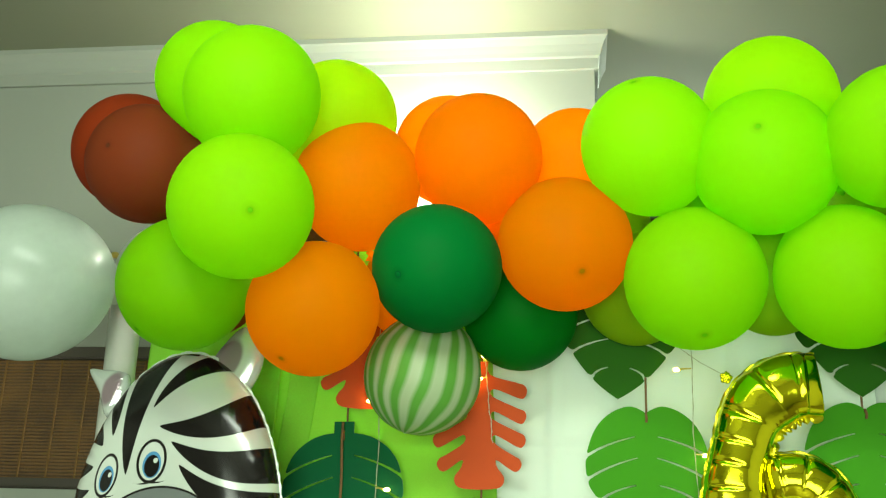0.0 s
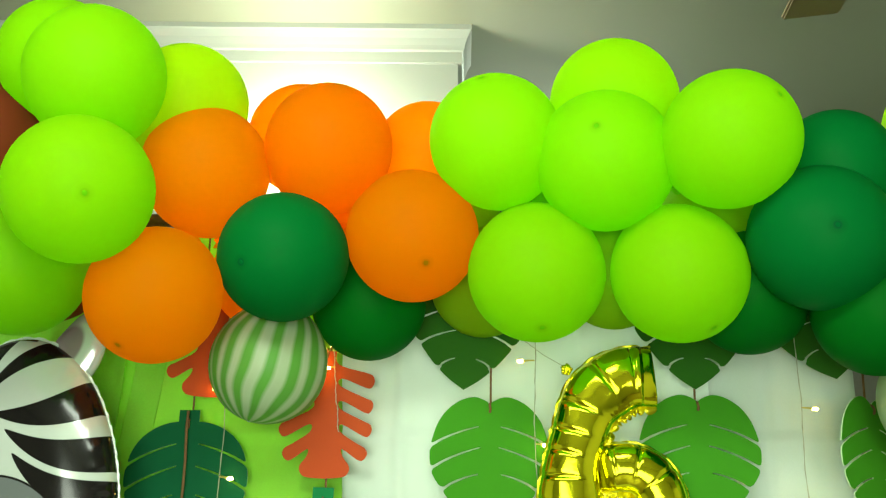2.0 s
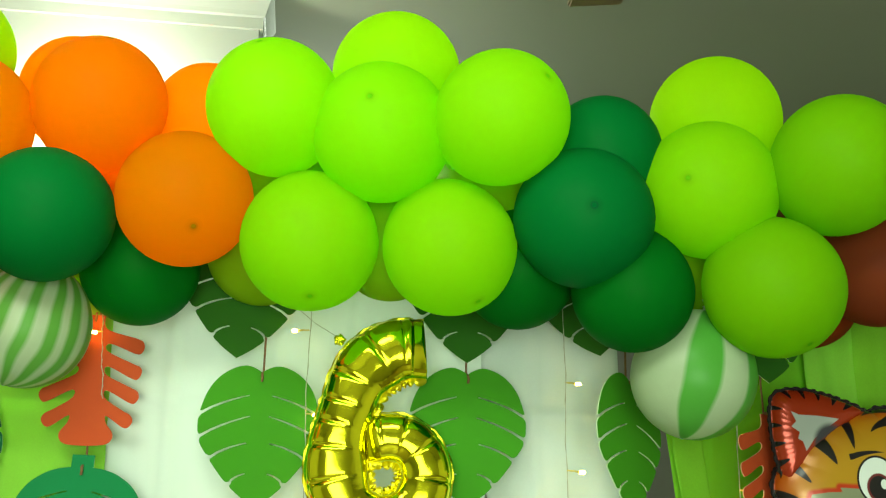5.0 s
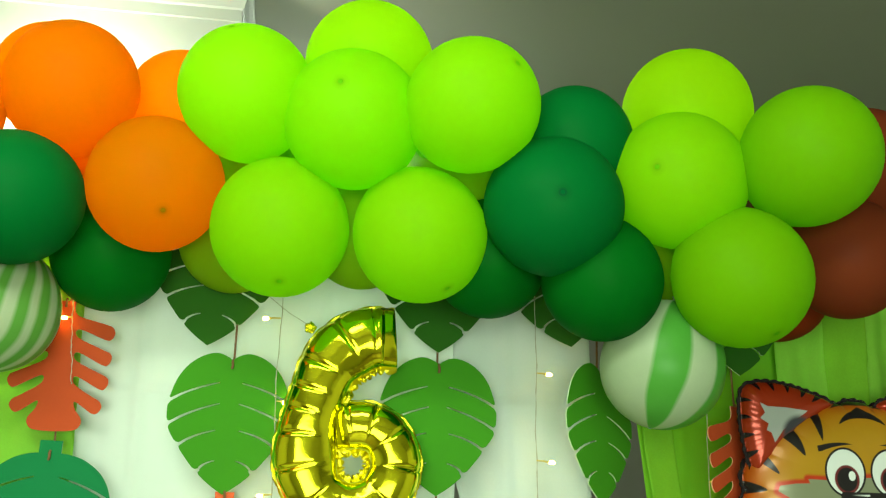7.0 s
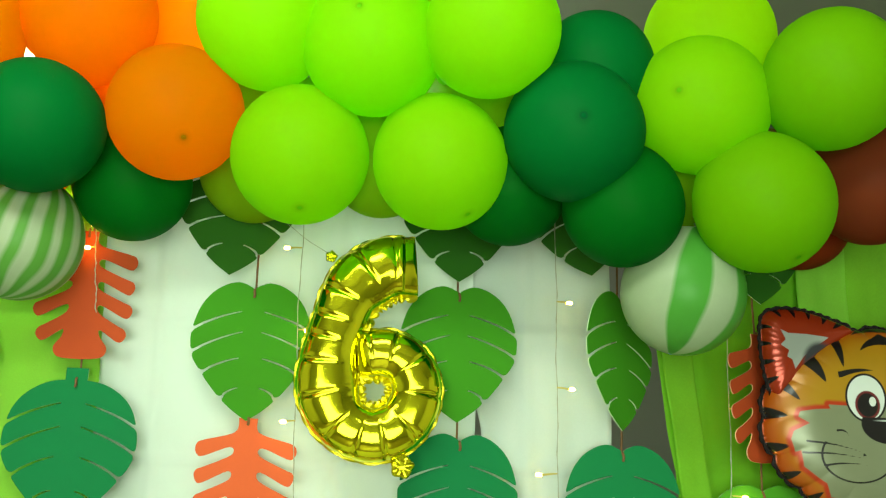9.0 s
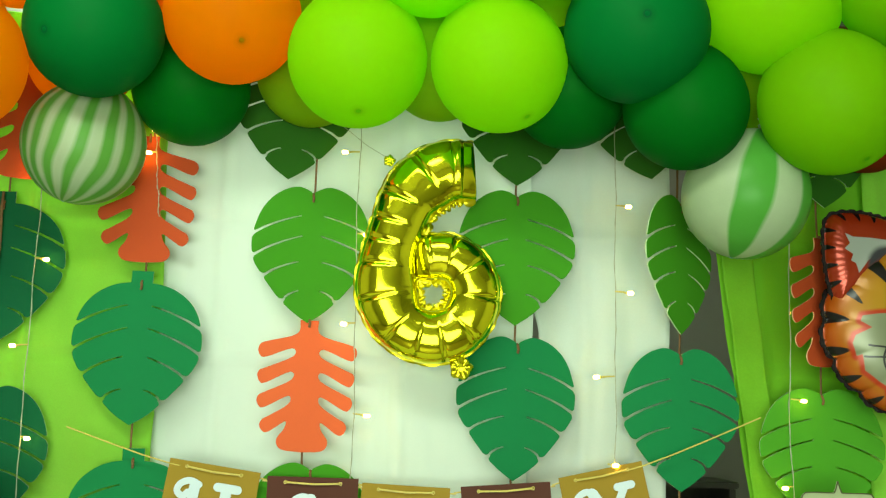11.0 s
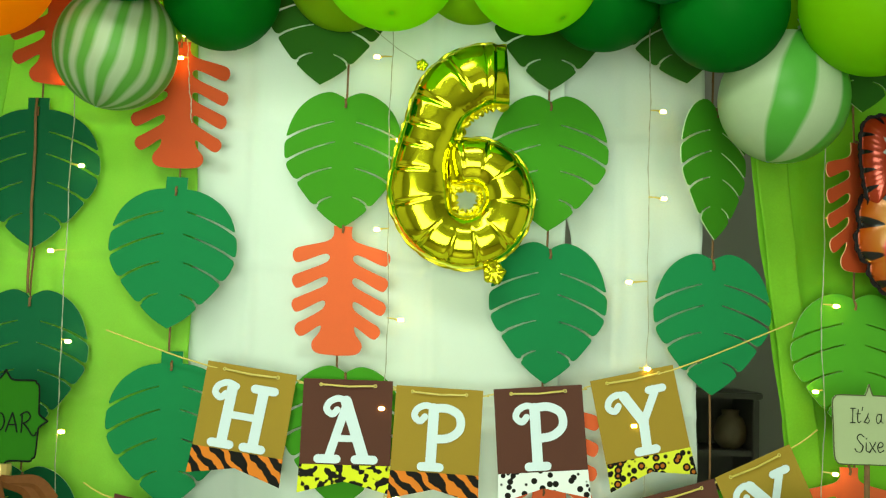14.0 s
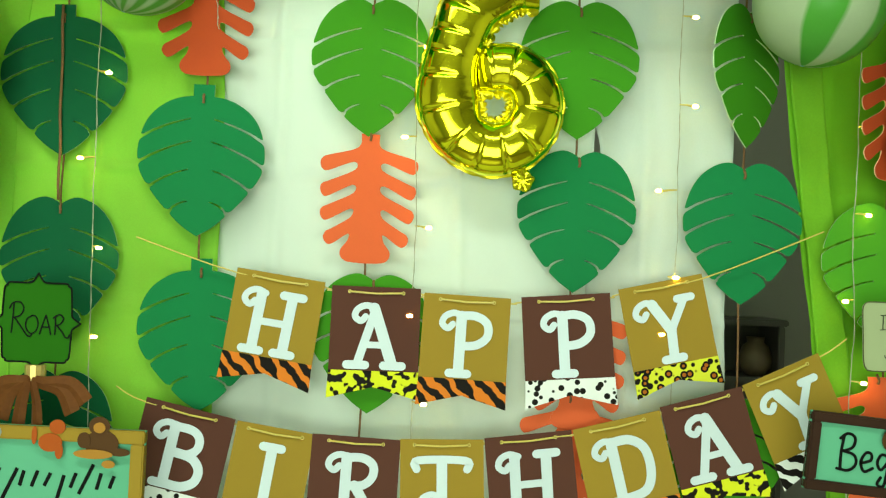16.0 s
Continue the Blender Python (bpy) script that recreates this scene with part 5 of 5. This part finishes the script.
STICKER_TAN = Mat("sticker_tan", (0.42, 0.20, 0.03, 1), rough=0.5, spec=0.1).m
STICKER_RUST = Mat("sticker_rust", (0.42, 0.085, 0.012, 1), rough=0.5, spec=0.1).m
STICKER_BROWN = Mat("sticker_brown", (0.09, 0.04, 0.012, 1), rough=0.5, spec=0.1).m
STICKER_GREY = Mat("sticker_grey", (0.30, 0.34, 0.33, 1), rough=0.5, spec=0.1).m


SCRIPT = {
    "R": (0.70, [[(0.10, 0.0), (0.14, 0.5), (0.16, 0.98)], [(0.02, 0.82), (0.12, 1.0), (0.36, 1.04), (0.50, 0.84), (0.40, 0.60), (0.16, 0.50)], [(0.20, 0.50), (0.40, 0.24), (0.62, -0.06), (0.74, -0.12), (0.80, -0.04)]]),
    "o": (0.50, [[(0.26, 0.62), (0.08, 0.50), (0.04, 0.24), (0.18, 0.02), (0.38, 0.08), (0.46, 0.34), (0.38, 0.58), (0.24, 0.62)]]),
    "A": (0.46, [[(0.02, 0.0), (0.12, 0.34), (0.22, 0.64)], [(0.22, 0.64), (0.32, 0.32), (0.40, 0.0)], [(0.08, 0.24), (0.36, 0.24)]]),
    "r": (0.56, [[(0.08, 0.0), (0.09, 0.34), (0.08, 0.62)], [(0.02, 0.56), (0.22, 0.68), (0.36, 0.54), (0.26, 0.36), (0.10, 0.30)], [(0.14, 0.30), (0.30, 0.12), (0.44, -0.08), (0.54, -0.10), (0.58, 0.0)]]),
    "I": (0.40, [[(0.18, 0.0), (0.20, 0.90)], [(0.04, 0.90), (0.36, 0.92)], [(0.02, 0.0), (0.34, 0.02)]]),
    "t": (0.34, [[(0.14, 0.86), (0.10, 0.20), (0.18, 0.02), (0.32, 0.12)], [(0.02, 0.56), (0.28, 0.58)]]),
    "'": (0.14, [[(0.08, 1.0), (0.04, 0.78)]]),
    "s": (0.40, [[(0.02, 0.04), (0.20, 0.34), (0.30, 0.62)], [(0.30, 0.60), (0.26, 0.40), (0.36, 0.16), (0.24, 0.0), (0.10, 0.08)]]),
    " ": (0.36, []),
    "a": (0.50, [[(0.36, 0.52), (0.18, 0.58), (0.04, 0.32), (0.10, 0.04), (0.26, 0.06), (0.36, 0.34)], [(0.38, 0.58), (0.36, 0.14), (0.48, 0.04)]]),
    "S": (0.52, [[(0.46, 0.86), (0.28, 1.0), (0.08, 0.82), (0.22, 0.56), (0.42, 0.32), (0.30, 0.02), (0.06, 0.04), (-0.04, 0.20)]]),
    "i": (0.24, [[(0.08, 0.54), (0.08, 0.12), (0.20, 0.04)], [(0.09, 0.74), (0.10, 0.78)]]),
    "x": (0.44, [[(0.04, 0.56), (0.20, 0.26), (0.38, 0.02)], [(0.38, 0.56), (0.20, 0.28), (0.02, 0.0)]]),
    "e": (0.46, [[(0.06, 0.26), (0.32, 0.36), (0.32, 0.54), (0.16, 0.56), (0.04, 0.28), (0.16, 0.02), (0.40, 0.14)]]),
    "B": (0.66, [[(0.12, 0.0), (0.10, 0.5), (0.14, 0.98)], [(0.04, 0.90), (0.24, 1.06), (0.46, 0.96), (0.42, 0.68), (0.16, 0.54)], [(0.16, 0.54), (0.48, 0.46), (0.56, 0.20), (0.36, 0.0), (0.02, 0.02)]]),
    "g": (0.50, [[(0.36, 0.52), (0.16, 0.56), (0.06, 0.32), (0.18, 0.12), (0.36, 0.36)], [(0.38, 0.56), (0.36, 0.0), (0.30, -0.34), (0.12, -0.30), (0.20, -0.10)]]),
}


def words(text, size, mat, parent, m, label, pen=0.045):
    """Handwriting in pen strokes, centred on m; size is the height of a capital."""
    bm = bmesh.new()
    x = -sum(SCRIPT[c][0] for c in text) * size / 2
    n = 0
    for c in text:
        wide, strokes = SCRIPT[c]
        for pts in strokes:
            stroke_into(bm, [(x + a * size, (b - 0.45) * size) for a, b in pts], pen * size, -0.0006 - 0.00004 * n, 0.0006)
            n += 1
        x += wide * size
    bmesh.ops.recalc_face_normals(bm, faces=bm.faces[:])
    return part("writing", bm, mat, parent, label, m)


def plaque_outline(w, h, point, side=0.8):
    """A bracket-cornered plaque with ogee points at the middle of its sides."""
    q = [(0.0, h + point), (0.10 * w, h + 0.35 * point), (0.25 * w, h), (0.78 * w, h), (0.86 * w, 0.93 * h), (0.94 * w, 0.84 * h), (0.97 * w, 0.30 * h), (1.0 * w, 0.15 * h), (1.0 * w + side * point, 0.0)]
    up = smooth_line(q, 3)
    right = up + [(x, -z) for x, z in up[::-1][1:]]
    right[-1] = (0.0, -h - point * 0.4)
    return right + [(-x, z) for x, z in right[::-1][1:-1]]


def bubble_outline(w, h, point):
    """A rounded plaque that narrows downwards, with a small peak at the middle of its top."""
    right = smooth_line([(0.0, h + point), (0.09 * w, h + 0.10 * point), (0.20 * w, h), (0.80 * w, h), (0.94 * w, 0.94 * h), (w, 0.76 * h), (0.97 * w, 0.0), (0.94 * w, -0.72 * h), (0.86 * w, -0.94 * h), (0.70 * w, -h), (0.0, -h)], 3)
    return right + [(-x, z) for x, z in right[::-1][1:-1]]


def ribbon_strip(pts, width):
    """A thin folded ribbon along pts, with its flat side to the front."""
    bm = bmesh.new()
    rows = []
    for i, p in enumerate(pts):
        a, b = Vector(pts[max(i - 1, 0)]), Vector(pts[min(i + 1, len(pts) - 1)])
        d = (b - a).normalized()
        s = Vector((-d.z, 0, d.x)).normalized() * width * (0.28 + 0.34 * math.sin(1.5 * i / len(pts)))
        rows.append([bm.verts.new(Vector(p) + s * k + Vector((0, 0.004 * abs(k) + t, 0))) for k, t in ((-1, 0), (0, 0), (1, 0), (1, 0.001), (0, 0.001), (-1, 0.001))])
    for q, r in zip(rows, rows[1:]):
        for k in range(6):
            bm.faces.new((q[k], q[(k + 1) % 6], r[(k + 1) % 6], r[k]))
    bm.faces.new(rows[0])
    bm.faces.new(rows[-1][::-1])
    bmesh.ops.recalc_face_normals(bm, faces=bm.faces[:])
    return bm


def stick_sign(x, y, z, w, h, card, lines, label, ribbon):
    out = plaque_outline(w, h, 0.016) if ribbon else bubble_outline(w, h, 0.018)
    ob = thing("stick_sign", mesh_of("plaque", plate(out, 0.003), card), pose(x, y, z), label, "sign")
    part("border", tube([(a, -0.0012, b) for a, b in out + [out[0]]], 0.0015 if ribbon else 0.0009, 6), INK if ribbon else INK_OLIVE, ob, "drawn outline")
    for text, size, dx, dz in lines:
        words(text, size, INK, ob, pose(dx, -0.0012, dz), "thin black handwriting")
    part("stick", tube([(0.0, 0.006, -h + 0.02), (0.0, 0.006, 0.80 - z)], 0.0045, 8), TWINE, ob, "brown stick")
    if ribbon:
        part("tape", tube([(0, 0.002, -h - 0.004), (0, 0.002, -h - 0.03)], 0.016, 12), TAPE, ob, "gold tape band")
        for k, (dx, dz, wd) in enumerate(((-0.062, -0.066, 0.024), (-0.046, -0.088, 0.020), (-0.018, -0.110, 0.016), (0.016, -0.118, 0.012), (0.088, -0.058, 0.022), (0.070, -0.074, 0.020))):
            pts = smooth_line([(0.0, -0.012, -h - 0.026), (dx * 0.25, -0.022, -h - 0.030), (dx * 0.7, -0.020, -h + dz * 0.55), (dx, -0.014 - 0.003 * k, -h + dz)], 6)
            part("ribbon_tail", ribbon_strip(pts, wd * 1.05), SATIN, ob, "brown satin ribbon tail")
    return ob


stick_sign(-0.497, -0.150, 1.450, 0.056, 0.062, SIGN_GREEN, [("R", 0.046, -0.028, 0.004), ("oAr", 0.046, 0.016, 0.003)], "green bracket-shaped card sign with the word ROAR", True)
stick_sign(0.853, -0.150, 1.476, 0.058, 0.054, SIGN_CREAM, [("It's a", 0.025, -0.004, 0.022), ("Sixe", 0.028, 0.002, -0.022)], "cream bubble-shaped card sign on a stick", False)


def sticker(parent, x, z, mat, spots, label, lift=0.0):
    """A cut-out sticker made of overlapping rounded blobs."""
    bm = bmesh.new()
    for n, (cx, cz, rx, rz) in enumerate(spots):
        vs = [bm.verts.new((x + cx + rx * math.cos(a), -0.0125 - 0.0004 * n - lift, z + cz + rz * math.sin(a))) for a in (2 * math.pi * k / 18 for k in range(18))]
        f = bm.faces.new(vs)
        e = bmesh.ops.extrude_face_region(bm, geom=[f])
        for v in e["geom"]:
            if isinstance(v, bmesh.types.BMVert):
                v.co.y += 0.0012
    bmesh.ops.recalc_face_normals(bm, faces=bm.faces[:])
    part("sticker", bm, mat, parent, label)


def framed_board(x0, x1, z0, z1, y, roll, frame_mat, label, rim):
    """A board with a raised frame of four bars; its origin is its upper left corner."""
    w, h = x1 - x0, z1 - z0
    ob = thing("framed_board", mesh_of("panel", box(0, w, 0.0, 0.006, -h, 0), MINT), pose(x0, y, z1, 0, roll, 0), label, "sign board")
    for a, b, c, d in ((0, w, -rim, 0), (0, w, -h, -h + rim), (0, rim, -h + rim, -rim), (w - rim, w, -h + rim, -rim)):
        part("frame_bar", box(a, b, -0.010, 0.010, c, d, 0.002), frame_mat, ob)
    return ob


left = framed_board(-0.86, -0.305, 0.802, 1.301, -0.20, 0.6, CARD_MUSTARD, "mint green board with a mustard frame and stickers", 0.020)
for n in range(11):
    bx, tall = 0.312 + 0.0195 * n, (0.022, 0.030, 0.060, 0.024, 0.026, 0.022, 0.044, 0.024, 0.050, 0.026, 0.020)[n]
    part("writing_bar", box(-0.0028, 0.0028, -0.0012, 0.0, -tall / 2, tall / 2, 0.0004), INK, left, "thin black bar in place of script", pose(bx, 0, -0.088 + (0.006, -0.010)[n in (2, 6)] + tall * 0.1, 0, 14 + 5 * (n % 3), 0))
sticker(left, 0.315, -0.012, STICKER_GREY, [(0, 0.002, 0.026, 0.016), (-0.016, 0.022, 0.010, 0.012), (0.014, -0.018, 0.006, 0.014)], "grey rounded sticker")
sticker(left, 0.415, -0.014, STICKER_RUST, [(0.0, -0.008, 0.018, 0.014), (0.010, 0.016, 0.012, 0.011), (0.014, -0.020, 0.006, 0.012), (-0.024, 0.002, 0.004, 0.014)], "rust orange rounded sticker")
sticker(left, 0.492, -0.020, STICKER_BROWN, [(0.0, 0.0, 0.026, 0.020), (-0.004, 0.026, 0.016, 0.014), (0.028, -0.012, 0.016, 0.006), (-0.026, 0.004, 0.010, 0.012)], "dark brown rounded sticker")
sticker(left, 0.485, -0.036, STICKER_TAN, [(-0.004, 0.0, 0.030, 0.007), (0.004, 0.040, 0.009, 0.008), (0.02, -0.014, 0.010, 0.006)], "tan rounded sticker", 0.003)
right_board = framed_board(0.702, 0.960, 1.246, 1.364, -0.20, 5.0, DARK_BAR, "small mint green board with a dark wooden frame", 0.015)
words("Beg", 0.052, INK, right_board, pose(0.088, -0.0012, -0.060), "black handwriting", 0.085)
sticker(right_board, 0.128, -0.030, STICKER_BROWN, [(0.0, 0.0, 0.022, 0.020), (0.012, -0.018, 0.010, 0.014)], "dark brown rounded sticker")
part("stick", tube([(0.129, 0.012, -0.05), (0.168, 0.012, -0.555)], 0.0045, 8), TWINE, right_board, "brown stick")
